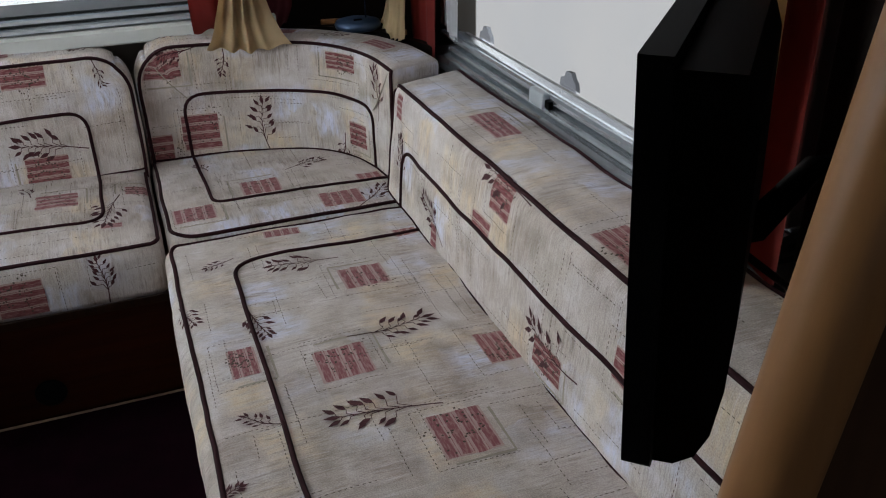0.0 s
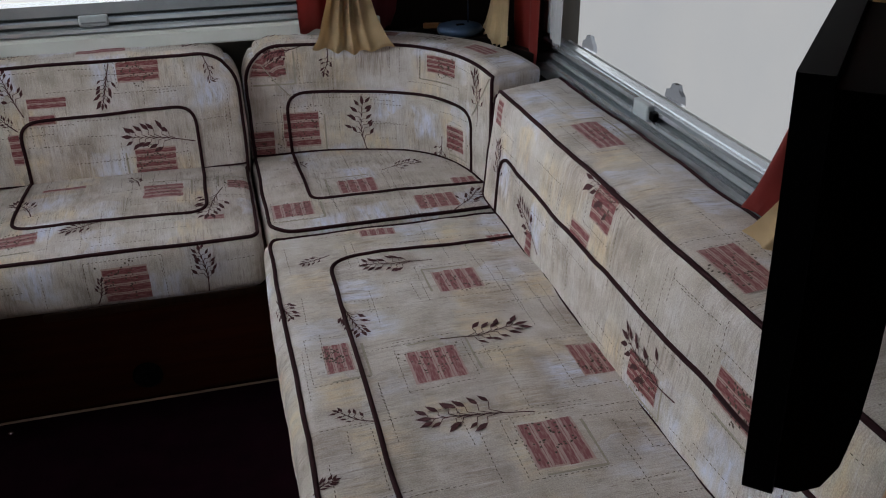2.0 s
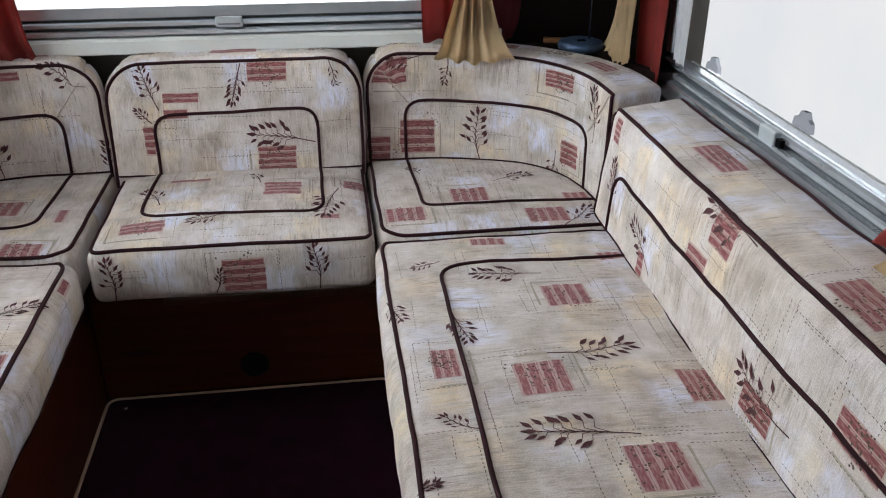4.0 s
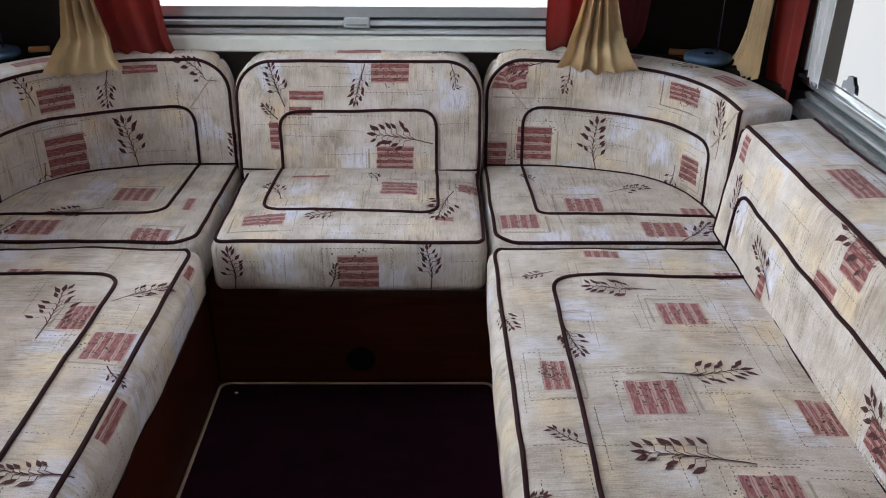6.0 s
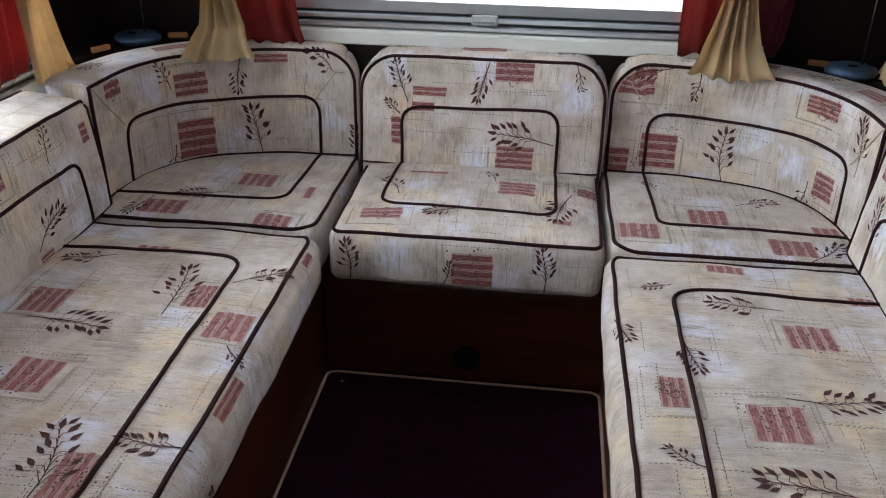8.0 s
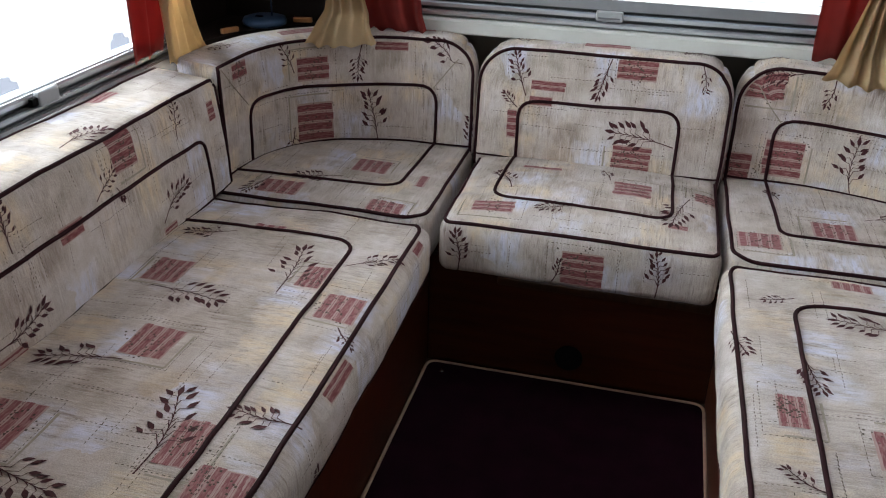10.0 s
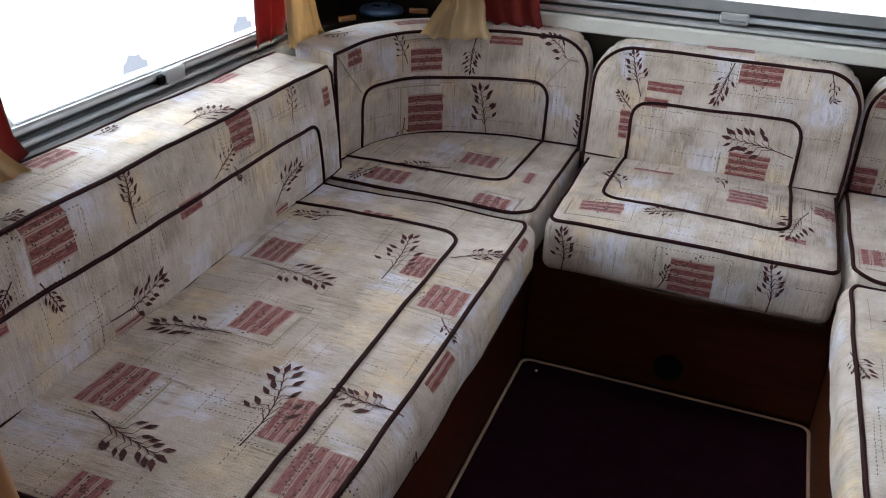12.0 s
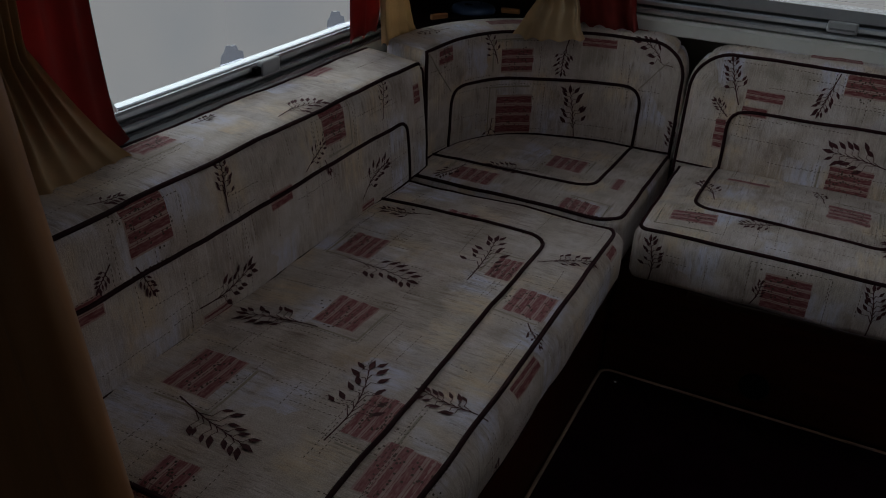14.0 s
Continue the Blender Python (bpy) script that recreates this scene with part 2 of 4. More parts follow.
def tube(bm, pts, r, sides=8, closed=False):
    """A round cord along points."""
    pts = [Vector(p) for p in pts]
    rings = []
    side = None
    for k, p in enumerate(pts):
        a, c = pts[max(k - 1, 0)], pts[min(k + 1, len(pts) - 1)]
        d = (c - a).normalized()
        if side is None:
            side = d.orthogonal().normalized()
        side = (side - d * side.dot(d)).normalized()
        up = d.cross(side)
        rings.append([bm.verts.new(p + (side * math.cos(q) + up * math.sin(q)) * r) for q in (2 * math.pi * i / sides for i in range(sides))])
    for a, c in zip(rings, rings[1:]):
        for i in range(sides):
            bm.faces.new((a[i], a[(i + 1) % sides], c[(i + 1) % sides], c[i]))
    if len(rings) > 1:
        bm.faces.new(rings[0][::-1])
        bm.faces.new(rings[-1])


def lathe(bm, profile, centre, segs=40):
    rings = []
    for r, z in profile:
        rings.append([bm.verts.new((centre[0] + r * math.cos(2 * math.pi * i / segs), centre[1] + r * math.sin(2 * math.pi * i / segs), centre[2] + z)) for i in range(segs)])
    for a, c in zip(rings, rings[1:]):
        for i in range(segs):
            bm.faces.new((a[i], a[(i + 1) % segs], c[(i + 1) % segs], c[i]))
    bm.faces.new(rings[0][::-1])
    bm.faces.new(rings[-1])
    return bm


def extrude_profile(bm, prof, place):
    """A closed profile of (a, b) pairs swept between two ends; place(a, b, end) gives the point."""
    ends = [[bm.verts.new(place(a, b, e)) for a, b in prof] for e in (0, 1)]
    k = len(prof)
    for i in range(k):
        bm.faces.new((ends[0][i], ends[0][(i + 1) % k], ends[1][(i + 1) % k], ends[1][i]))
    bm.faces.new(ends[0][::-1])
    bm.faces.new(ends[1])
    bmesh.ops.recalc_face_normals(bm, faces=bm.faces[:])


# ---- cushions ----
class Cushion:
    """A padded block in its own axes (a across, b deep, c high), bent into place by warp().
    Faces: top, front (b low), back. The same mapping lays the piping and the woven motifs on it."""

    def __init__(self, ha, hb, hc, r, warp, bulge_top=0.0, bulge_front=0.0, round_top=0.0, sides=(1, 1), wobble=0.0026, seed=1):
        self.h, self.r, self.warp = (ha, hb, hc), r, warp
        self.bt, self.bf, self.rt, self.sides, self.wobble, self.seed = bulge_top, bulge_front, round_top, sides, wobble, seed

    def place(self, a, b, c, lift=0.0):
        ha, hb, hc = self.h
        r = self.r
        p = Vector((a, b, c))
        q = Vector((max(-ha + r, min(ha - r, a)), max(-hb + r, min(hb - r, b)), max(-hc + r, min(hc - r, c))))
        d = p - q
        if d.length > 1e-9:
            n = d.normalized()
            p = q + n * (r + lift)
        else:
            n = Vector((0, 0, 0))
        fa, fb, fc = (1 - min(1, abs(v) / h) ** 2 for v, h in ((p.x, ha), (p.y, hb), (p.z, hc)))
        p.z += self.bt * max(0, n.z) * (fa ** 0.6) * (fb ** 0.6)
        p.y += self.bf * min(0, n.y) * (fa ** 0.6) * (fc ** 0.6)
        if self.wobble:
            w = noise.noise(Vector((p.x * 7 + self.seed * 3.1, p.y * 7, p.z * 7))) * 1.2 + 0.4 * noise.noise(Vector((p.x * 24, p.y * 24 + self.seed, p.z * 24)))
            p += n * (w * self.wobble)
        R = self.rt
        if R:
            for sgn, on in ((-1, self.sides[0]), (1, self.sides[1])):
                if on and p.x * sgn > ha - R and p.z > hc - R:
                    da, dc = p.x * sgn - (ha - R), p.z - (hc - R)
                    ln = math.hypot(da, dc)
                    if ln > 1e-9:
                        k = max(da, dc) / ln
                        p.x, p.z = sgn * (ha - R + da * k), hc - R + dc * k
        return self.warp(p)

    def face(self, side, u, v, lift=0.0):
        """top: u across, v deep; front: u across, v high."""
        ha, hb, hc = self.h
        return self.place(u, v, hc, lift) if side == "top" else self.place(u, hb if side == "back" else -hb, v, lift)

    def mesh(self, step=0.016, fabric_turn=False):
        """The padded block, with a map in metres along the cloth."""
        bm = bmesh.new()
        uvl = bm.loops.layers.uv.new("cloth")
        ha, hb, hc = self.h
        dims = {"a": ha, "b": hb, "c": hc}
        verts = {}

        def levels(h):
            r = self.r
            inner = [-h + r + (2 * h - 2 * r) * i / max(2, round((2 * h - 2 * r) / step)) for i in range(max(2, round((2 * h - 2 * r) / step)) + 1)]
            arc = [r * k for k in (0.0, 0.35, 0.7)]
            return [-h + k for k in arc] + inner + [h - k for k in arc[::-1]]

        la, lb, lc = levels(ha), levels(hb), levels(hc)

        def vert(a, b, c):
            key = (round(a, 5), round(b, 5), round(c, 5))
            if key not in verts:
                verts[key] = bm.verts.new(self.place(a, b, c))
            return verts[key]

        def grid(us, vs, at, uvf):
            for u0, u1 in zip(us, us[1:]):
                for v0, v1 in zip(vs, vs[1:]):
                    cs = ((u0, v0), (u1, v0), (u1, v1), (u0, v1))
                    try:
                        f = bm.faces.new([vert(*at(u, v)) for u, v in cs])
                    except ValueError:
                        continue
                    for lp, (u, v) in zip(f.loops, cs):
                        x, y = uvf(u, v)
                        lp[uvl].uv = (y, x) if fabric_turn else (x, y)

        o = self.seed * 1.37
        grid(la, lb, lambda u, v: (u, v, hc), lambda u, v: (u + o, v + o))
        grid(la, lb[::-1], lambda u, v: (u, v, -hc), lambda u, v: (u + o, v + o))
        grid(la, lc, lambda u, v: (u, -hb, v), lambda u, v: (u + o, v + o - hb - hc))
        grid(la[::-1], lc, lambda u, v: (u, hb, v), lambda u, v: (u + o, v + o))
        grid(lb[::-1], lc, lambda u, v: (-ha, u, v), lambda u, v: (u + o, v + o) if not fabric_turn else (v + o, u + o))
        grid(lb, lc, lambda u, v: (ha, u, v), lambda u, v: (u + o, v + o) if not fabric_turn else (v + o, u + o))
        return bm

    def cord(self, bm, side, pts, r=0.0042, lift=0.001, step=0.012):
        """Piping along straight runs between (u, v) points of a face."""
        out = []
        for (u0, v0), (u1, v1) in zip(pts, pts[1:]):
            k = max(1, round(math.hypot(u1 - u0, v1 - v0) / step))
            for i in range(k):
                u, v = u0 + (u1 - u0) * i / k, v0 + (v1 - v0) * i / k
                # sewn by hand and eye: the run wanders a little
                du, dv = (noise.noise(Vector((u * 9 + q, v * 9, self.seed + q))) * 0.0032 for q in (0.0, 5.5))
                out.append(self.face(side, u + du, v + dv, lift))
        out.append(self.face(side, *pts[-1], lift))
        tube(bm, out, r)


def rounded(pts, r, k=6):
    """A run of points with its inner corners rounded."""
    out = [pts[0]]
    for a, b, c in zip(pts, pts[1:], pts[2:]):
        a, b, c = Vector(a), Vector(b), Vector(c)
        p, q = b + (a - b).normalized() * r, b + (c - b).normalized() * r
        for i in range(k + 1):
            t = i / k
            out.append(tuple(p * (1 - t) ** 2 + b * 2 * t * (1 - t) + q * t * t))
    out.append(pts[-1])
    return out


# ---- the shell of the room ----
W, REAR = 1.085, 2.46
floor = tagged(part("floor", box(bmesh.new(), -1.2, 1.2, -1.6, 2.6, -0.05, -0.004), M_FLOOR, smooth=False), "dark brown timber floor of the lounge", "floor", kind="structure")


def wall_with_opening(name, axis, at, thick, lo, hi, o0, o1, z0, z1, label, mat):
    """A wall with one real window opening, from four butted pieces."""
    bm = bmesh.new()
    a, b = (at, at + thick) if thick > 0 else (at + thick, at)

    def piece(p, q, u, v):
        if axis == "x":
            box(bm, a, b, p, q, u, v)
        else:
            box(bm, p, q, a, b, u, v)

    piece(lo, o0, 0, 2.0)
    piece(o1, hi, 0, 2.0)
    piece(o0, o1, 0, z0)
    piece(o0, o1, z1, 2.0)
    return tagged(part(name, bm, mat, smooth=False), label, "wall", kind="structure")


wall_with_opening("wall_right", "x", W, 0.05, -1.6, REAR + 0.05, 0.98, 2.16, 0.70, 1.58, "caravan side wall with a long window", M_LINING)
wall_with_opening("wall_left", "x", -W, -0.05, -1.6, REAR + 0.05, 0.98, 2.16, 0.70, 1.58, "caravan side wall with a long window", M_LINING)
wall_with_opening("wall_rear", "y", REAR, 0.05, -W, W, -0.66, 0.66, 0.79, 1.58, "end wall of the caravan with a wide window", M_LINING)
wall_with_opening("wall_front", "y", -1.6, -0.05, -W, W, -0.62, 0.62, 0.90, 1.55, "plain closing wall with a window opening behind the walkway", M_LINING)
bm = bmesh.new()
for x0, x1, y0, y1 in ((-W, W, -1.6, 1.2), (-W, W, 1.9, REAR), (-W, -0.35, 1.2, 1.9), (0.35, W, 1.2, 1.9)):
    box(bm, x0, x1, y0, y1, 1.95, 2.0)
tagged(part("ceiling", bm, M_LINING, smooth=False), "pale caravan ceiling with a roof light opening", "ceiling", kind="structure")

# corner boards behind the lamps, their near-black colour holding the curtained corner's shade
for sx in (-1, 1):
    x0, x1 = sorted((sx * 0.70, sx * (W - 0.005)))
    ob = thing("corner_shelf", "dark wooden corner shelf behind the curved backrest", "shelf", "corner shelves")
    bm = bmesh.new()
    extrude_profile(bm, [(1.08, 2.10), (1.08, 2.455), (0.55, 2.455), (0.55, 2.437), (0.82, 2.41), (0.945, 2.27), (0.995, 2.10)], lambda a, b, e: (sx * a, b, (0.700, 0.722)[e]))
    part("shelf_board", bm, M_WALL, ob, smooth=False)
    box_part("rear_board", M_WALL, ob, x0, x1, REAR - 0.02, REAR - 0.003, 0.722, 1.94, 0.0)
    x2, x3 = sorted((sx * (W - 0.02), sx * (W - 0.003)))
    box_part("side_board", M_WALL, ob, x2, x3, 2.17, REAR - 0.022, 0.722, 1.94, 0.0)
    for px, py, turn in ((0.962, 2.252, 62), (0.832, 2.428, 12)):
        bm = box(bmesh.new(), -0.026, 0.026, -0.006, 0.006, 0, 0.014, 0.003)
        bmesh.ops.transform(bm, matrix=pose(sx * px, py, 0.7222, 0, 0, -sx * turn), verts=bm.verts[:])
        part("shelf_stop", bm, M_PANEL, ob, "short tan wooden stop", smooth=False)


# near-black boards added on the side walls for the shade between partitions and windows
for sx in (-1, 1):
    panel = thing("shade_panel", "near-black board added as shade beside the side window", "wall panel", kind="structure")
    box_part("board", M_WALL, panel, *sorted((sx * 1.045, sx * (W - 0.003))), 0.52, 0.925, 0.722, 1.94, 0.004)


# ---- windows ----
def side_window(sx, name, stays):
    win = thing(name, "long side window with an aluminium blind track and sliding catch", "window", kind="structure")

    def run(part_name, mat, prof, y0=0.95, y1=2.17):
        bm = bmesh.new()
        extrude_profile(bm, prof, lambda a, b, e: (sx * a, (y0, y1)[e], b))
        return part(part_name, bm, mat, win, smooth=False)

    run("sill_band", M_ALU, [(1.012, 0.672), (1.018, 0.668), (1.085, 0.668), (1.085, 0.704), (1.030, 0.704), (1.024, 0.700)])
    run("lower_rail", M_ALU, [(1.036, 0.712), (1.085, 0.712), (1.085, 0.720), (1.042, 0.720), (1.037, 0.7175)])
    run("lower_groove", M_ALU_DARK, [(1.044, 0.7045), (1.085, 0.7045), (1.085, 0.7115), (1.044, 0.7115)])
    run("groove", M_ALU_DARK, [(1.058, 0.7205), (1.085, 0.7205), (1.085, 0.731), (1.058, 0.731)])
    run("middle_rail", M_ALU, [(1.044, 0.7315), (1.085, 0.7315), (1.085, 0.744), (1.049, 0.744), (1.044, 0.740)])
    run("upper_rail", M_ALU, [(1.056, 0.7445), (1.078, 0.7445), (1.078, 0.7475), (1.060, 0.7475), (1.056, 0.7465)])
    box_part("top_rail", M_ALU, win, *sorted((sx * 1.04, sx * 1.085)), 0.95, 2.17, 1.56, 1.62)
    for k, (y0, y1) in enumerate(((0.95, 0.985), (2.155, 2.19))):
        box_part("jamb", M_ALU, win, *sorted((sx * 1.05, sx * 1.085)), y0, y1, 0.7535, 1.559)
    # acrylic pane with its raised rounded border
    box_part("pane", M_GLASS, win, *sorted((sx * 1.112, sx * 1.118)), 0.99, 2.15, 0.703, 1.55, 0.0).visible_shadow = False
    box_part("lower_border", M_WHITE, win, *sorted((sx * 1.100, sx * 1.110)), 0.99, 2.15, 0.703, 0.736, 0.004, "milky white pane border")
    catch = box_part("catch", M_GREY, win, *sorted((sx * 1.030, sx * 1.046)), 1.590, 1.650, 0.716, 0.748, 0.004, "grey plastic blind catch")
    box_part("catch_slot", M_BLACK, catch, *sorted((sx * 1.034, sx * 1.0435)), 1.572, 1.5895, 0.722, 0.738, 0.001)
    for y in stays:
        bm = bmesh.new()
        extrude_profile(bm, [(y - 0.034, 0.728), (y + 0.034, 0.728), (y + 0.030, 0.746), (y + 0.016, 0.750), (y + 0.010, 0.762), (y - 0.012, 0.764), (y - 0.020, 0.752), (y - 0.030, 0.746)],
                        lambda a, b, e: (sx * (1.121, 1.130)[e], a, b))
        # left brackets take the tint that has the window's glare in it
        part("stay_bracket", bm, M_SMOKY if sx > 0 else M_BRACKET, win, "smoky clear window stay bracket", smooth=False)
    return win


side_window(1, "window_right", (1.657, 2.070))
side_window(-1, "window_left", (1.612, 2.009))

win = thing("window_rear", "wide end window with a white sill and aluminium blind track", "window", kind="structure")


def rear_run(part_name, mat, prof, x0=-0.68, x1=0.68):
    bm = bmesh.new()
    extrude_profile(bm, prof, lambda a, b, e: ((x0, x1)[e], a, b))
    return part(part_name, bm, mat, win, smooth=False)


rear_run("sill_band", M_WHITE, [(2.372, 0.742), (2.376, 0.738), (2.46, 0.738), (2.46, 0.776), (2.380, 0.776), (2.373, 0.770)])
rear_run("lower_rail", M_ALU, [(2.388, 0.781), (2.46, 0.781), (2.46, 0.793), (2.394, 0.793), (2.389, 0.789)])
rear_run("lower_groove", M_ALU_DARK, [(2.402, 0.7765), (2.46, 0.7765), (2.46, 0.7805), (2.402, 0.7805)])
rear_run("groove", M_ALU_DARK, [(2.412, 0.7935), (2.46, 0.7935), (2.46, 0.801), (2.412, 0.801)])
rear_run("middle_rail", M_ALU, [(2.394, 0.8015), (2.46, 0.8015), (2.46, 0.813), (2.400, 0.813), (2.395, 0.810)])
rear_run("inner_groove", M_ALU_DARK, [(2.418, 0.8135), (2.46, 0.8135), (2.46, 0.820), (2.418, 0.820)])
rear_run("upper_rail", M_ALU, [(2.402, 0.8205), (2.47, 0.8205), (2.47, 0.845), (2.410, 0.845)])
rear_run("top_rail", M_ALU, [(2.41, 1.56), (2.46, 1.56), (2.46, 1.62), (2.41, 1.62)])
box_part("pane", M_GLASS, win, -0.65, 0.65, 2.485, 2.491, 0.85, 1.55, 0.0).visible_shadow = False
catch = box_part("catch", M_GREY, win, -0.036, 0.030, 2.382, 2.3935, 0.796, 0.822, 0.004, "grey plastic blind catch")
box_part("catch_lip", M_ALU, catch, -0.030, 0.024, 2.3795, 2.3815, 0.803, 0.807, 0.0)

# pale overcast distance, far behind the panes
for name, mat, x0, x1, y0, y1 in (("backdrop_left", M_DISTANCE, -9.05, -9.0, -12, 16), ("backdrop_rear", M_DISTANCE, -9, 3.9, 11.0, 11.05),
                                  ("backdrop_right", M_HAZE, 9.0, 9.05, -12, 24)):
    tagged(box_part(name, mat, None, x0, x1, y0, y1, -6, 9, 0.0), "pale overcast distance outside the window", "backdrop", kind="structure")


# ---- bases under the seats ----
base = thing("bench_box", "dark mahogany bench box under the side seat", "bench base", "seat bases")
box_part("side_board", M_BASE, base, 0.345, 0.365, 0.70, 1.985, -0.003, 0.322, 0.002)
box_part("top_board", M_BASE, base, 0.345, 1.08, 0.70, 1.985, 0.3225, 0.329, 0.002)
base = thing("bench_box", "dark mahogany bench box under the side seat", "bench base", "seat bases")
box_part("side_board", M_BASE, base, -0.365, -0.345, 0.70, 1.985, -0.003, 0.322, 0.002)
box_part("top_board", M_BASE, base, -1.08, -0.345, 0.70, 1.985, 0.3225, 0.329, 0.002)
base2 = thing("seat_box", "dark mahogany seat box under the end seat", "bench base", "seat bases")
box_part("front_board", M_BASE, base2, -0.344, 0.344, 1.985, 2.005, -0.003, 0.300, 0.002)
box_part("lip_board", M_BOARD, base2, -0.17, 0.315, 1.950, 1.984, 0.262, 0.286, 0.004, "plain brown batten under the seat")
box_part("top_board", M_BASE, base2, -1.08, 1.08, 2.0055, 2.45, 0.30, 0.3265, 0.002)
bm = bmesh.new()
lathe(bm, [(0.034, 0), (0.034, 0.004), (0.028, 0.007), (0.014, 0.007), (0.012, 0.004), (0.004, 0.004)], (0, 0, 0), 32)
bmesh.ops.transform(bm, matrix=pose(0.012, 1.984, 0.068, 90, 0, 0), verts=bm.verts[:])
part("vent_cap", bm, M_RUBBER, base2, "round black vent cap")

mat_thing = thing("floor_mat", "dark plum carpet mat with tan bound edge", "mat")
pts = rounded([(0, 0.1), (-0.338, 0.1), (-0.338, 1.968), (0.342, 1.968), (0.342, 0.1), (0, 0.1)], 0.03)
bm = bmesh.new()
lo_ring = [bm.verts.new((x, y, -0.0035)) for x, y in pts[:-1]]
hi_ring = [bm.verts.new((x, y, 0.006)) for x, y in pts[:-1]]
for i in range(len(lo_ring)):
    k = (i + 1) % len(lo_ring)
    bm.faces.new((lo_ring[i], lo_ring[k], hi_ring[k], hi_ring[i]))
bm.faces.new(hi_ring)
bm.faces.new(lo_ring[::-1])
bmesh.ops.recalc_face_normals(bm, faces=bm.faces[:])
part("carpet", bm, M_CARPET, mat_thing, smooth=False)
bm = bmesh.new()
tube(bm, [(x, y, 0.005) for x, y in pts], 0.0045)
part("binding", bm, M_BINDING, mat_thing, "tan stitched binding")
bm = lathe(bmesh.new(), [(0.006, 0), (0.006, 0.002), (0.003, 0.004)], (-0.292, 1.927, 0.0062), 16)
part("press_stud", bm, M_STEEL, mat_thing, "small metal press stud")


# ---- seat and back cushions ----
def shift(x, y, z, mirror=1, lean=0.0):
    return lambda p: Vector((x + mirror * p.x, y + p.y + lean * (p.z), z + p.z))


CUSHIONS = {}


def upholster(name, label, category, group, c, cords, turn=False, step=0.014, key=""):
    ob = thing(name, label, category, group)
    part("padding", c.mesh(step, turn), M_FABRIC, ob)
    for part_name, mat, r, runs in cords:
        bm = bmesh.new()
        for side, pts in runs:
            c.cord(bm, side, pts, r)
        part(part_name, bm, mat, ob, "dark maroon piping and crease shade lines" if mat == M_PIPING else "")
    CUSHIONS[key or name] = (c, ob, turn)
    return ob


# side benches: a runs along the room, b from the gangway to the wall
BY0, BY1 = 0.78, 1.848
BL = (BY1 - BY0) / 2


def bench_warp(sx):
    if sx > 0:
        return lambda p: Vector((0.578 + p.y, (BY0 + BY1) / 2 - p.x, 0.388 + p.z))
    return lambda p: Vector((-(0.578 + p.y), (BY0 + BY1) / 2 + p.x, 0.388 + p.z))


for sx in (1, -1):
    c = Cushion(BL, 0.268 if sx > 0 else 0.275, 0.062, 0.030, bench_warp(sx), bulge_top=0.010, bulge_front=0.012, wobble=0.0042, seed=3 + sx)
    far = -sx
    inner = rounded([(far * (BL - 0.145), 0.27), (far * (BL - 0.145), -0.152), (-far * BL, -0.160)], 0.055)
    edge = [(far * (BL - 0.006), 0.25), (far * (BL - 0.006), -0.230), (far * (BL - 0.03), -0.258), (-far * (BL - 0.03), -0.258), (-far * (BL - 0.006), -0.23), (-far * (BL - 0.006), 0.25)]
    low = [(far * (BL - 0.02), -0.050), (-far * (BL - 0.02), -0.050)]
    upholster("bench_cushion", "long cream patterned bench cushion beside the gangway", "seat cushion", "seat cushions", c,
              [("edge_piping", M_PIPING, 0.0042, [("top", rounded(edge, 0.02))]), ("inset_piping", M_PIPING, 0.0042, [("top", inner)]), ("base_piping_crease", M_PIPING, 0.0035, [("front", low)])],
              turn=False, key="bench_%s" % ("r" if sx > 0 else "l"))

# end seat
c = Cushion(0.302, 0.235, 0.062, 0.024, shift(0.008, 2.095, 0.388), bulge_top=0.028, bulge_front=0.006, seed=7)
upholster("seat_cushion", "cream patterned seat cushion in the middle of the lounge end", "seat cushion", "seat cushions", c,
          [("edge_piping", M_PIPING, 0.0042, [("top", rounded([(-0.297, 0.22), (-0.297, -0.21), (-0.285, -0.228), (0.285, -0.228), (0.297, -0.21), (0.297, 0.22)], 0.01))]),
           ("inset_piping", M_PIPING, 0.0040, [("top", rounded([(-0.205, 0.2), (-0.212, -0.105), (0.195, -0.118), (0.190, 0.2)], 0.055))])], key="seat_c")

# corner seats
for sx in (1, -1):
    c = Cushion(0.270, 0.236, 0.062, 0.022, shift(sx * 0.590, 2.098, 0.388, sx), bulge_top=0.004, bulge_front=0.004, seed=9 + sx)
    upholster("corner_cushion", "cream patterned corner seat cushion below the curved backrest", "seat cushion", "seat cushions", c,
              [("edge_piping", M_PIPING, 0.0042, [("top", rounded([(-0.264, 0.22), (-0.262, -0.20), (-0.235, -0.230), (0.26, -0.230)], 0.03))]),
               ("inset_piping", M_PIPING, 0.0040, [("top", rounded([(-0.166, 0.22), (-0.155, -0.092), (0.26, -0.100)], 0.03 if sx > 0 else 0.05))])],
              key="corner_seat_%s" % ("r" if sx > 0 else "l"))

# middle backrest
c = Cushion(0.313, 0.055, 0.160, 0.020, shift(0.003, 2.337, 0.582, 1, 0.14), bulge_front=0.014, round_top=0.10, seed=12)
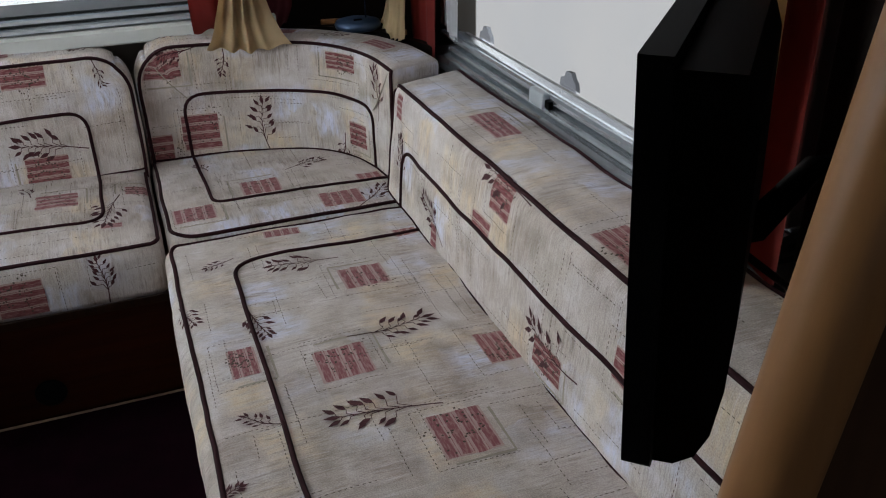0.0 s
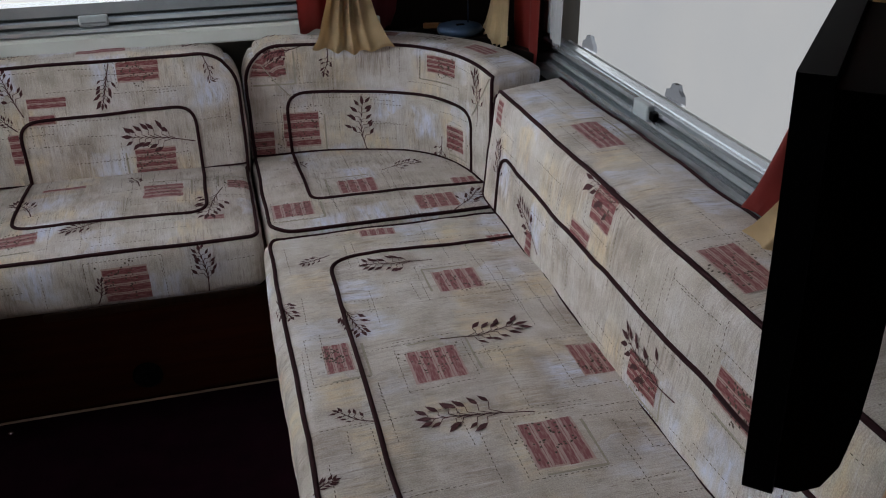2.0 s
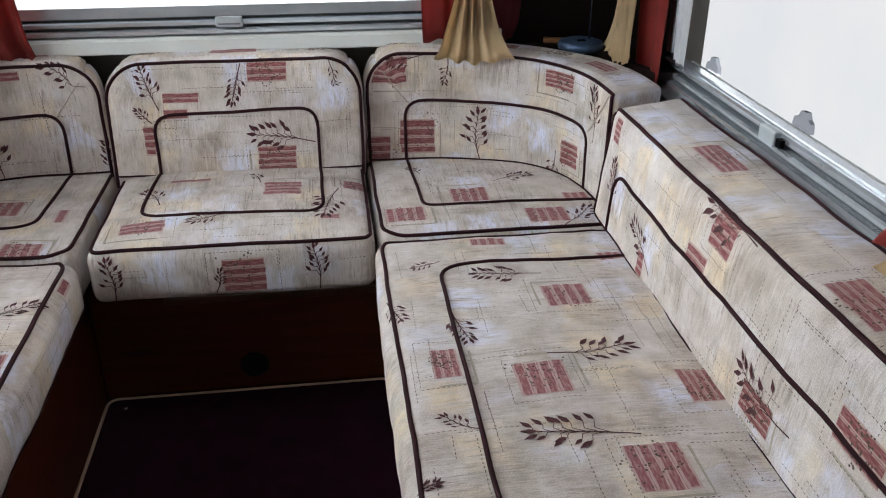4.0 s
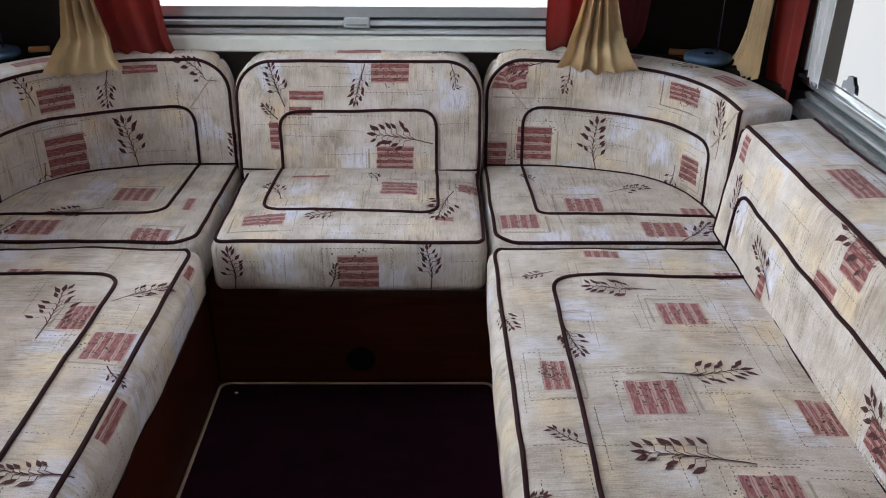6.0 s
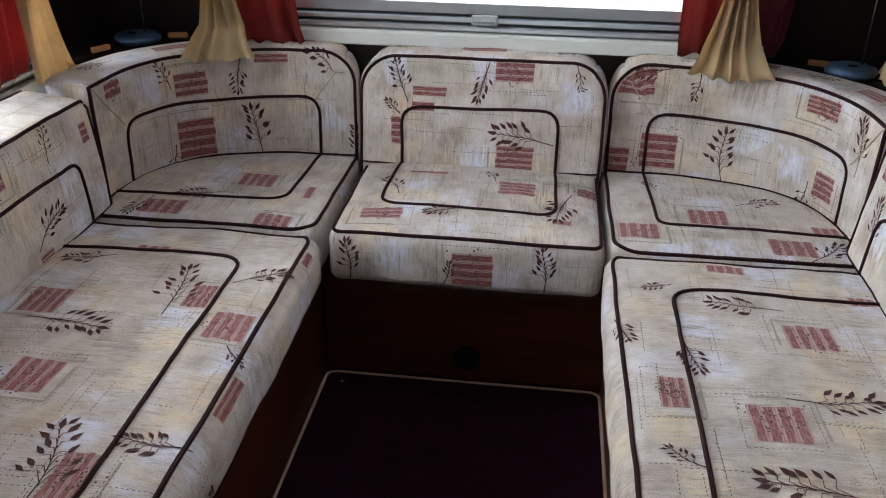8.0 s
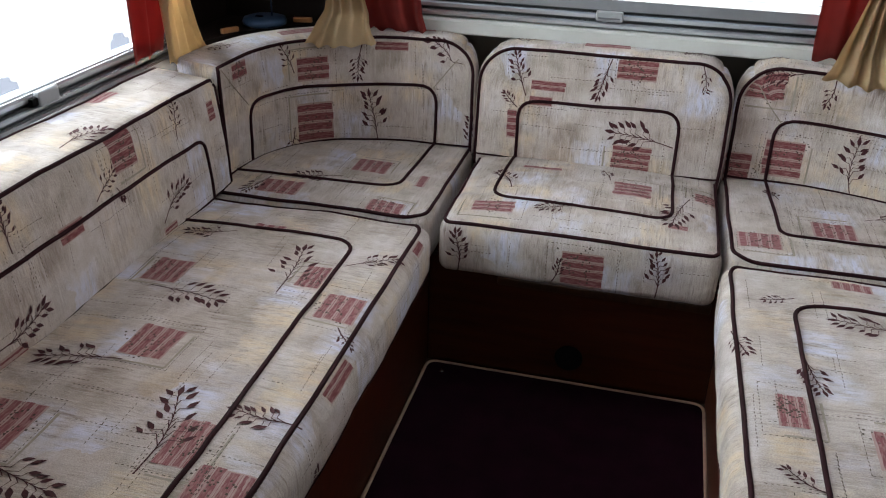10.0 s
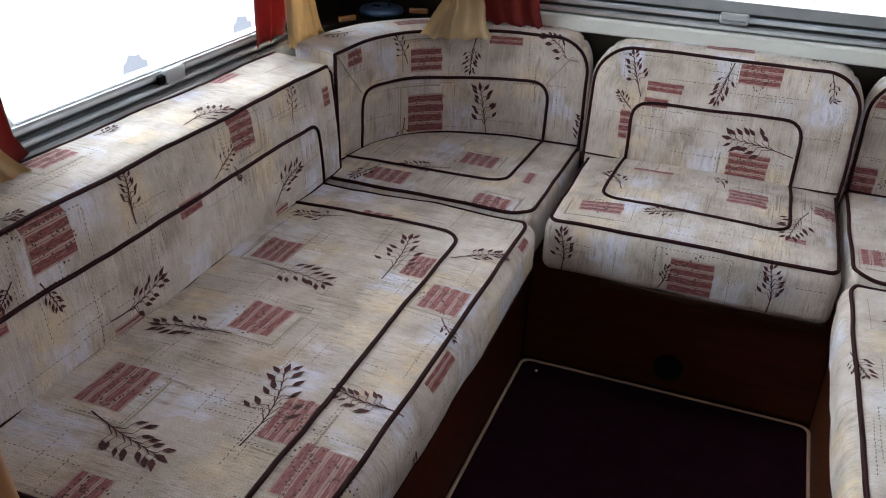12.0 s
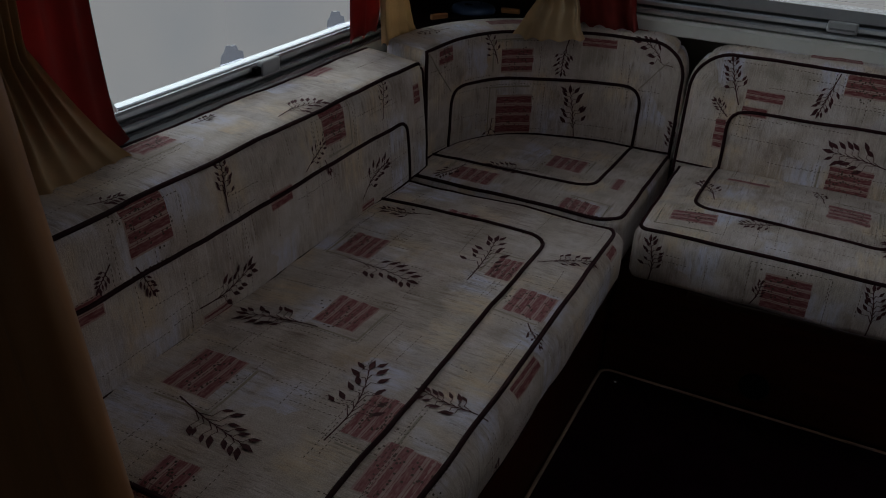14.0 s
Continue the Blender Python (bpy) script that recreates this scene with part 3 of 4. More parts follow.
upholster("back_cushion", "cream patterned backrest cushion with rounded top corners", "backrest", "backrests", c,
          [("edge_piping", M_PIPING, 0.0042, [("front", [(-0.306, -0.15), (-0.306, 0.153), (0.306, 0.153), (0.306, -0.15)])]),
           ("inset_piping", M_PIPING, 0.0040, [("front", rounded([(-0.196, -0.158), (-0.200, 0.030), (0.196, 0.036), (0.194, -0.158)], 0.05))]),
           # thin dark cord drawn as the contact shade where seat meets back
           ("base_piping_crease", M_PIPING, 0.0024, [("front", [(-0.306, -0.120), (0.306, -0.120)])])], key="back_c")


# curved corner backrests: a runs along the curve from the end wall to the side wall
def curve_table():
    ax, ay, n = 0.520, 0.372, 2.9
    pts = []
    for k in range(401):
        t = math.pi / 2 * k / 400
        pts.append((0.320 + ax * math.sin(t) ** (2 / n), 1.953 + ay * math.cos(t) ** (2 / n)))
    acc = [0.0]
    for p, q in zip(pts, pts[1:]):
        acc.append(acc[-1] + math.hypot(q[0] - p[0], q[1] - p[1]))
    return pts, acc


CURVE, ACC = curve_table()
CURVE_LEN = ACC[-1]


def on_curve(s):
    s = max(0.0, min(CURVE_LEN, s))
    k = min(len(ACC) - 2, max(0, int(np.searchsorted(ACC, s)) - 1))
    f = (s - ACC[k]) / max(1e-9, ACC[k + 1] - ACC[k])
    p = Vector((CURVE[k][0] * (1 - f) + CURVE[k + 1][0] * f, CURVE[k][1] * (1 - f) + CURVE[k + 1][1] * f))
    lo, hi = max(0, k - 14), min(len(CURVE) - 1, k + 15)
    d = Vector((CURVE[hi][0] - CURVE[lo][0], CURVE[hi][1] - CURVE[lo][1])).normalized()
    return p, Vector((-d.y, d.x))


def curved_warp(sx, hb, mid, rise):
    def warp(p):
        f = (p.x + CURVE_LEN / 2) / CURVE_LEN
        q, n = on_curve(p.x + CURVE_LEN / 2 - 0.30 * max(0.0, p.y + hb) * max(0.0, (f - 0.72) / 0.28))
        # the block leans back a little, and its top drops towards the side wall
        thin = 0.40 + 0.60 * min(1.0, max(0.0, f) / 0.35)
        out = (p.y + hb) * (thin + 0.12 * max(0.0, f) ** 3) + 0.015 * (p.z + 0.16)
        z = mid + p.z - rise * f * max(0, (p.z + 0.16) / 0.32)
        # by the end window the pad is thin and its rear edge stands up
        z += 0.016 * (p.y + hb) / (2 * hb) * (1 - min(1.0, max(0.0, f) / 0.5)) * max(0.0, (p.z + 0.16) / 0.32)
        return Vector((sx * (q.x + n.x * out), q.y + n.y * out, z))
    return warp


for sx in (1, -1):
    hb = 0.060
    c = Cushion(CURVE_LEN / 2, hb, 0.160, 0.020, curved_warp(sx, hb, 0.582, 0.018), bulge_front=0.006, round_top=0.10, sides=(1, 0), seed=15 + sx)
    L2 = CURVE_LEN / 2
    upholster("corner_back_cushion", "curved cream patterned corner backrest with maroon piping", "backrest", "backrests", c,
              [("edge_piping", M_PIPING, 0.0042, [("front", [(-L2 + 0.006, -0.15), (-L2 + 0.006, 0.153), (L2 - 0.006, 0.153), (L2 - 0.006, -0.15)])]),
               ("inset_piping", M_PIPING, 0.0040, [("front", rounded([(-L2 + 0.105, -0.158), (-L2 + 0.100, 0.030), (L2 - 0.115, 0.030), (L2 - 0.115, -0.158)], 0.055))]),
               ("rear_piping", M_PIPING, 0.0040, [("back", [(-L2 + 0.004, -0.06), (-L2 + 0.004, 0.155), (-L2 + 0.19, 0.155)])]),
               ("seam", M_SEAM, 0.0012, [("front", [(-L2 + 0.03, 0.12), (-L2 + 0.112, 0.024)])]),
               ("seam", M_SEAM, 0.0012, [("front", [(L2 - 0.01, 0.15), (L2 - 0.115, 0.024)])]),
               # lowest cord stands in for the shaded crease above the corner seat
               ("base_piping_crease", M_PIPING, 0.0026, [("front", [(-L2 + 0.006, -0.128), (L2 - 0.006, -0.128)])])],
              key="corner_back_%s" % ("r" if sx > 0 else "l"), step=0.014)


# long side backrests with a padded ledge on top
WY0, WY1 = 0.60, 1.935
WL = (WY1 - WY0) / 2
INSET = {1: 0.016, -1: 0.026}


def side_back_warp(sx):
    """Leans back below the ledge; the far end is cut on a slant to meet the corner backrest."""
    def warp(p):
        far = max(0.0, -sx * p.x / WL)
        slant = 0.050 * (p.y + 0.086) / 0.172 * far ** 6
        return Vector((sx * (0.927 + p.y + 0.10 * (p.z - 0.13) * (1 if p.y < 0 else 0.3)), (WY0 + WY1) / 2 - sx * p.x + slant, 0.570 + p.z))
    return warp


for sx in (1, -1):
    c = Cushion(WL, 0.086, 0.132, 0.020, side_back_warp(sx), bulge_top=0.008, bulge_front=0.008, round_top=0.024, wobble=0.0038, seed=20 + sx)
    f = -sx
    upholster("bolster_cushion", "long cream patterned side backrest below the window", "backrest", "backrests", c,
              [("edge_piping", M_PIPING, 0.0042, [("top", [(f * (WL - 0.006), -0.080), (-f * WL, -0.080)]), ("front", [(f * (WL - 0.006), 0.122), (f * (WL - 0.006), -0.12)])]),
               ("rear_piping", M_PIPING, 0.0042, [("top", [(f * (WL - 0.02), 0.078), (-f * WL, 0.078)])]),
               ("inset_piping", M_PIPING, 0.0040, [("front", rounded([(f * (WL - 0.105), -0.128), (f * (WL - 0.105), INSET[sx]), (-f * WL, INSET[sx])], 0.04))]),
               # lowest cord paints the crease shade between bench and bolster
               ("base_piping_crease", M_PIPING, 0.0022, [("front", [(f * (WL - 0.006), -0.1185), (-f * WL, -0.1185)])])],
              key="side_back_%s" % ("r" if sx > 0 else "l"))


# ---- woven motifs ----
SPRIGS, STRIPES = {}, {}
SPRIGS['back_c', 'front'] = [(-0.183, 0.042, -0.217, 0.137), (0.018, 0.146, -0.008, 0.056), (0.227, 0.157, 0.256, 0.098), (0.187, -0.049, 0.039, -0.025), (-0.202, 0.011, -0.235, 0.043)]
STRIPES['back_c', 'front'] = [(0.08, 0.125, 0.095, 0.048, 3, 0), (-0.13, 0.07, 0.084, 0.024, 2, 0), (-0.144, 0.032, 0.058, 0.023, 2, 0), (0.091, -0.087, 0.093, 0.065, 4, 0), (-0.213, -0.031, 0.024, 0.072, 4, 0)]
SPRIGS['seat_c', 'top'] = [(-0.014, -0.111, -0.095, -0.142), (0.232, 0.014, 0.195, -0.127), (-0.173, -0.048, -0.219, 0.042), (0.047, 0.051, 0.029, 0.105)]
STRIPES['seat_c', 'top'] = [(0.101, 0.012, 0.085, 0.075, 4, 0), (0.269, 0.038, 0.051, 0.048, 4, 0), (-0.196, -0.15, 0.094, 0.048, 3, 0), (-0.121, 0.092, 0.095, 0.016, 1, 0), (0.209, -0.138, 0.041, 0.021, 2, 0)]
SPRIGS['seat_c', 'front'] = [(-0.255, -0.057, -0.263, 0.043), (0.178, -0.054, 0.169, 0.049), (-0.043, -0.044, -0.029, 0.008)]
STRIPES['seat_c', 'front'] = [(0.019, -0.005, 0.09, 0.08, 4, 0)]
SPRIGS['corner_back_r', 'front'] = [(-0.071, -0.145, -0.083, -0.0), (-0.163, 0.14, -0.176, 0.08), (0.139, -0.067, 0.112, -0.159), (0.292, 0.005, 0.27, 0.129), (-0.226, 0.149, -0.316, 0.138)]
STRIPES['corner_back_r', 'front'] = [(-0.315, 0.111, 0.093, 0.069, 3, 0), (-0.242, -0.067, 0.09, 0.095, 4, 0), (-0.355, -0.109, 0.083, 0.091, 4, 0), (0.136, 0.116, 0.089, 0.044, 4, 0), (0.188, -0.064, 0.064, 0.065, 4, 0), (-0.005, -0.138, 0.073, 0.012, 1, 0)]
SPRIGS['corner_back_l', 'front'] = [(-0.117, -0.142, -0.095, -0.002), (-0.078, 0.136, -0.066, 0.047), (0.103, 0.071, 0.133, 0.142), (0.11, -0.078, 0.135, -0.155), (-0.375, -0.152, -0.37, -0.048), (-0.349, 0.098, -0.252, 0.156)]
STRIPES['corner_back_l', 'front'] = [(0.052, -0.07, 0.097, 0.109, 4, 0), (0.052, 0.077, 0.084, 0.063, 3, 0), (-0.155, 0.131, 0.086, 0.023, 2, 0), (0.284, 0.122, 0.06, 0.041, 2, 0), (-0.18, -0.135, 0.081, 0.009, 1, 0)]
SPRIGS['corner_seat_r', 'top'] = [(0.03, 0.036, 0.126, 0.073), (0.142, -0.227, 0.223, -0.139), (-0.144, 0.108, -0.168, 0.149)]
STRIPES['corner_seat_r', 'top'] = [(-0.042, -0.039, 0.075, 0.06, 4, 1), (-0.204, -0.133, 0.075, 0.055, 4, 1), (0.117, -0.17, 0.08, 0.055, 4, 1), (0.209, -0.076, 0.05, 0.03, 3, 1)]
SPRIGS['corner_seat_l', 'top'] = [(-0.013, -0.063, 0.097, -0.086), (0.152, -0.116, 0.181, -0.205)]
STRIPES['corner_seat_l', 'top'] = [(-0.061, 0.015, 0.075, 0.06, 4, 1), (0.107, -0.165, 0.085, 0.055, 4, 1), (-0.163, -0.201, 0.07, 0.04, 4, 1), (-0.204, -0.035, 0.02, 0.05, 1, 1)]
SPRIGS['bench_r', 'top'] = [(-0.33, 0.046, -0.342, -0.082), (-0.048, -0.013, -0.065, 0.127), (0.173, 0.072, 0.145, -0.081), (0.126, -0.155, 0.087, -0.205), (-0.217, -0.153, -0.114, -0.131), (-0.278, -0.268, -0.196, -0.244), (-0.414, -0.145, -0.396, -0.199), (0.24, -0.267, 0.231, -0.235)]
STRIPES['bench_r', 'top'] = [(-0.24, 0.071, 0.08, 0.085, 4, 0), (0.018, -0.037, 0.085, 0.085, 4, 0), (0.243, 0.076, 0.095, 0.085, 4, 0), (0.063, 0.209, 0.085, 0.055, 4, 0), (-0.048, -0.185, 0.08, 0.045, 3, 0), (-0.486, -0.034, 0.03, 0.075, 4, 0), (-0.395, 0.205, 0.03, 0.05, 3, 0)]
SPRIGS['bench_l', 'top'] = [(0.359, 0.102, 0.342, 0.202), (0.15, -0.08, 0.324, -0.062), (0.114, 0.155, 0.095, 0.01), (-0.12, 0.064, -0.138, 0.196), (-0.344, -0.095, -0.174, -0.067), (-0.363, 0.139, -0.404, -0.007), (-0.179, -0.274, -0.18, -0.164), (0.282, -0.166, 0.343, -0.252), (0.077, -0.228, 0.036, -0.268)]
STRIPES['bench_l', 'top'] = [(0.174, 0.154, 0.085, 0.075, 4, 0), (-0.06, 0.046, 0.09, 0.08, 4, 0), (-0.3, 0.144, 0.1, 0.085, 4, 0), (0.227, -0.122, 0.08, 0.05, 4, 0), (-0.269, -0.133, 0.095, 0.06, 4, 0), (0.136, -0.21, 0.085, 0.075, 4, 0), (-0.352, -0.215, 0.1, 0.085, 4, 0), (-0.502, 0.043, 0.08, 0.06, 3, 0), (0.402, 0.046, 0.02, 0.07, 3, 0)]
SPRIGS['bench_l', 'front'] = [(-0.172, -0.047, -0.178, -0.015)]
STRIPES['bench_l', 'front'] = [(-0.045, 0.055, 0.1, 0.03, 2, 0), (0.429, 0.058, 0.05, 0.03, 1, 0)]
SPRIGS['side_back_r', 'front'] = [(-0.303, -0.092, -0.415, -0.038), (0.228, -0.054, 0.081, -0.039), (0.015, 0.127, -0.15, 0.129), (-0.555, -0.073, -0.586, 0.029)]
STRIPES['side_back_r', 'front'] = [(-0.08, 0.105, 0.075, 0.07, 4, 0), (-0.136, 0.029, 0.075, 0.035, 2, 0), (0.14, -0.072, 0.085, 0.05, 4, 0), (0.348, 0.03, 0.1, 0.05, 3, 0), (-0.609, 0.093, 0.035, 0.055, 4, 0), (-0.351, -0.091, 0.03, 0.05, 3, 0)]
STRIPES['side_back_r', 'top'] = [(-0.308, -0.003, 0.13, 0.055, 4, 0), (0.213, -0.035, 0.12, 0.06, 4, 0)]
SPRIGS['side_back_l', 'front'] = [(-0.053, 0.045, -0.043, 0.13), (0.463, 0.056, 0.484, 0.131), (0.356, -0.089, 0.459, -0.041), (-0.155, -0.081, -0.029, -0.066), (0.169, 0.039, 0.237, 0.07), (-0.262, 0.042, -0.243, -0.007), (-0.306, 0.066, -0.332, 0.043), (0.234, 0.04, 0.244, 0.014)]
STRIPES['side_back_l', 'front'] = [(0.28, 0.098, 0.075, 0.075, 4, 0), (-0.224, 0.097, 0.085, 0.085, 4, 0), (0.085, 0.021, 0.065, 0.03, 2, 0), (0.375, -0.111, 0.05, 0.025, 1, 0), (-0.116, -0.111, 0.07, 0.025, 1, 0), (0.615, 0.071, 0.03, 0.045, 3, 0), (-0.362, 0.019, 0.06, 0.035, 2, 0)]
SPRIGS['side_back_l', 'top'] = [(0.168, -0.046, 0.28, -0.059), (0.047, 0.052, 0.094, 0.049), (-0.288, -0.051, -0.243, -0.065)]
STRIPES['side_back_l', 'top'] = [(0.442, 0.055, 0.07, 0.04, 3, 0), (-0.068, 0.041, 0.08, 0.05, 3, 0)]

rnd = random.Random(5)
SPRIGS["back_c", "top"] = [(-0.16, 0.0, -0.22, 0.012), (0.25, 0.01, 0.19, 0.0)]
STRIPES["back_c", "top"] = [(0.0, 0.0, 0.11, 0.03, 2, 0)]
SPRIGS["corner_back_r", "top"] = [(-0.23, 0.0, -0.31, 0.02), (0.03, 0.0, 0.10, 0.015)]
STRIPES["corner_back_r", "top"] = [(-0.05, 0.01, 0.09, 0.04, 3, 0), (0.20, 0.0, 0.08, 0.04, 3, 0)]
SPRIGS["corner_back_l", "top"] = [(0.20, 0.0, 0.28, 0.015), (-0.12, 0.0, -0.05, 0.01)]
STRIPES["corner_back_l", "top"] = [(0.06, 0.0, 0.09, 0.04, 3, 0), (-0.22, 0.01, 0.08, 0.04, 3, 0)]
for corner in ("corner_seat_r", "corner_seat_l"):
    STRIPES[corner, "top"] = [(u, v, w * 1.2, h * 1.3, n, up) for u, v, w, h, n, up in STRIPES[corner, "top"]]


class Cloth:
    """Lays flat woven shapes on one face of a cushion."""

    def __init__(self, c, side, turn):
        self.c, self.side, self.turn = c, side, turn
        self.bm = bmesh.new()
        self.uv = self.bm.loops.layers.uv.new("cloth")

    def poly(self, pts, lift=0.0010):
        f = self.bm.faces.new([self.bm.verts.new(self.c.face(self.side, u, v, lift)) for u, v in pts])
        for lp, (u, v) in zip(f.loops, pts):
            lp[self.uv].uv = (v, u) if self.turn else (u, v)

    def strip(self, top, low, lift=0.0010):
        for a, b, c, d in zip(top, top[1:], low[1:], low):
            self.poly((a, b, c, d), lift)

    def ribbon(self, pts, w0, w1, lift=0.0010):
        """A thin tapering line through points."""
        top, low = [], []
        for i, p in enumerate(pts):
            q0, q1 = pts[max(0, i - 1)], pts[min(len(pts) - 1, i + 1)]
            d = Vector((q1[0] - q0[0], q1[1] - q0[1])).normalized()
            w = (w0 + (w1 - w0) * i / (len(pts) - 1)) / 2
            top.append((p[0] - d.y * w, p[1] + d.x * w))
            low.append((p[0] + d.y * w, p[1] - d.x * w))
        self.strip(top, low, lift)


def lay_sprig(cl, u0, v0, u1, v1):
    """A curved stem with paired pointed leaves, from its foot to its tip."""
    a, b = Vector((u0, v0)), Vector((u1, v1))
    ln = (b - a).length
    d = (b - a).normalized()
    n = Vector((-d.y, d.x))
    bow = rnd.uniform(-0.09, 0.09) * ln
    at = lambda t: a + d * (ln * t) + n * (bow * math.sin(math.pi * t))
    cl.ribbon([tuple(at(k / 10)) for k in range(11)], 0.0027, 0.0013, 0.0010)
    count = 13 if ln > 0.085 else 8

    def leaf(root, way, size):
        side = Vector((-way.y, way.x))
        mid = [(0, 0), (0.2, 0.13), (0.42, 0.20), (0.72, 0.11), (1.0, 0)]
        pts = [root + way * (size * x) + side * (size * y) for x, y in mid]
        pts += [root + way * (size * x) - side * (size * y) for x, y in mid[-2:0:-1]]
        cl.poly([tuple(p) for p in pts], 0.0014)

    size = min(0.026, max(0.014, ln * 0.182))
    for k in range(count):
        t = 0.28 + 0.68 * k / (count - 1)
        sgn = 1 if k % 2 else -1
        ang = sgn * radians(rnd.uniform(34, 60))
        way = Vector((d.x * math.cos(ang) - d.y * math.sin(ang), d.x * math.sin(ang) + d.y * math.cos(ang)))
        p = at(t)
        stalk = ln * (0.19 * (1 - t) + 0.055) * rnd.uniform(0.8, 1.3)
        q = p + way * stalk
        knee = p + d * (stalk * 0.42) + (q - p) * 0.35
        cl.ribbon([tuple(p), tuple(knee), tuple(q)], 0.0019, 0.0012, 0.0012)
        leaf(q, (way + d * rnd.uniform(-0.1, 0.5)).normalized(), size * rnd.uniform(0.72, 1.05))
    leaf(at(0.97), d, size)


def lay_stripes(cl, u, v, w, h, count, upright):
    """A block of rough parallel bands."""
    ext, across = (h, w) if upright else (w, h)
    pitch = across / count
    for k in range(count):
        mid = -across / 2 + pitch * (k + 0.5)
        wide = pitch * rnd.uniform(0.56, 0.74)
        l0, l1 = -ext / 2 + rnd.uniform(-0.002, 0.003), ext / 2 + rnd.uniform(-0.003, 0.002)
        nseg = max(4, round(ext / 0.006))
        top, low = [], []
        for i in range(nseg + 1):
            s = l0 + (l1 - l0) * i / nseg
            e0, e1 = mid + wide / 2 + rnd.uniform(-0.0006, 0.0006), mid - wide / 2 + rnd.uniform(-0.0006, 0.0006)
            top.append((u + e0, v + s) if upright else (u + s, v + e0))
            low.append((u + e1, v + s) if upright else (u + s, v + e1))
        cl.strip(top, low, 0.0010)
        # a thin second line beside each band
        e = mid + wide / 2 + pitch * 0.14
        line = [(u + e, v + l0 + (l1 - l0) * i / 6) if upright else (u + l0 + (l1 - l0) * i / 6, v + e) for i in range(7)]
        if k < count - 1:
            cl.ribbon(line, 0.0011, 0.0009, 0.0012)


def lay_scroll(cl, u, v, w, h):
    """Dotted scrolls stitched over a block of bands."""
    for loop in range(2):
        lay_loop(cl, u, v, w, h)


def lay_loop(cl, u, v, w, h):
    ru, rv = w * rnd.uniform(0.16, 0.26), h * rnd.uniform(0.36, 0.5)
    cu, cv = u + w * rnd.uniform(-0.2, 0.2), v + h * rnd.uniform(-0.2, 0.2)
    tilt, phase = rnd.uniform(0, 3), rnd.uniform(0, 6)
    for k in range(30):
        q = 2 * math.pi * k / 30
        if rnd.random() < 0.3:
            continue
        swell = 1 + 0.45 * math.sin(3 * q + phase)
        x, y = ru * swell * math.cos(q), rv * swell * math.sin(q)
        pu, pv = cu + x * math.cos(tilt) - y * math.sin(tilt), cv + x * math.sin(tilt) + y * math.cos(tilt)
        r = rnd.uniform(0.0013, 0.0019)
        cl.poly([(pu - r, pv - r), (pu + r, pv - r), (pu + r, pv + r), (pu - r, pv + r)], 0.0015)


def lay_dashes(cl, u0, v0, u1, v1):
    ln = math.hypot(u1 - u0, v1 - v0)
    du, dv = (u1 - u0) / ln, (v1 - v0) / ln
    s = 0.0
    while s < ln - 0.005:
        e = 0.0040 + rnd.uniform(-0.0008, 0.0012)
        j = rnd.uniform(-0.0005, 0.0005)
        a, b = (u0 + du * s - dv * j, v0 + dv * s + du * j), (u0 + du * (s + e) - dv * j, v0 + dv * (s + e) + du * j)
        cl.ribbon([a, b], 0.0010, 0.0015, 0.0010)
        s += e + 0.0042


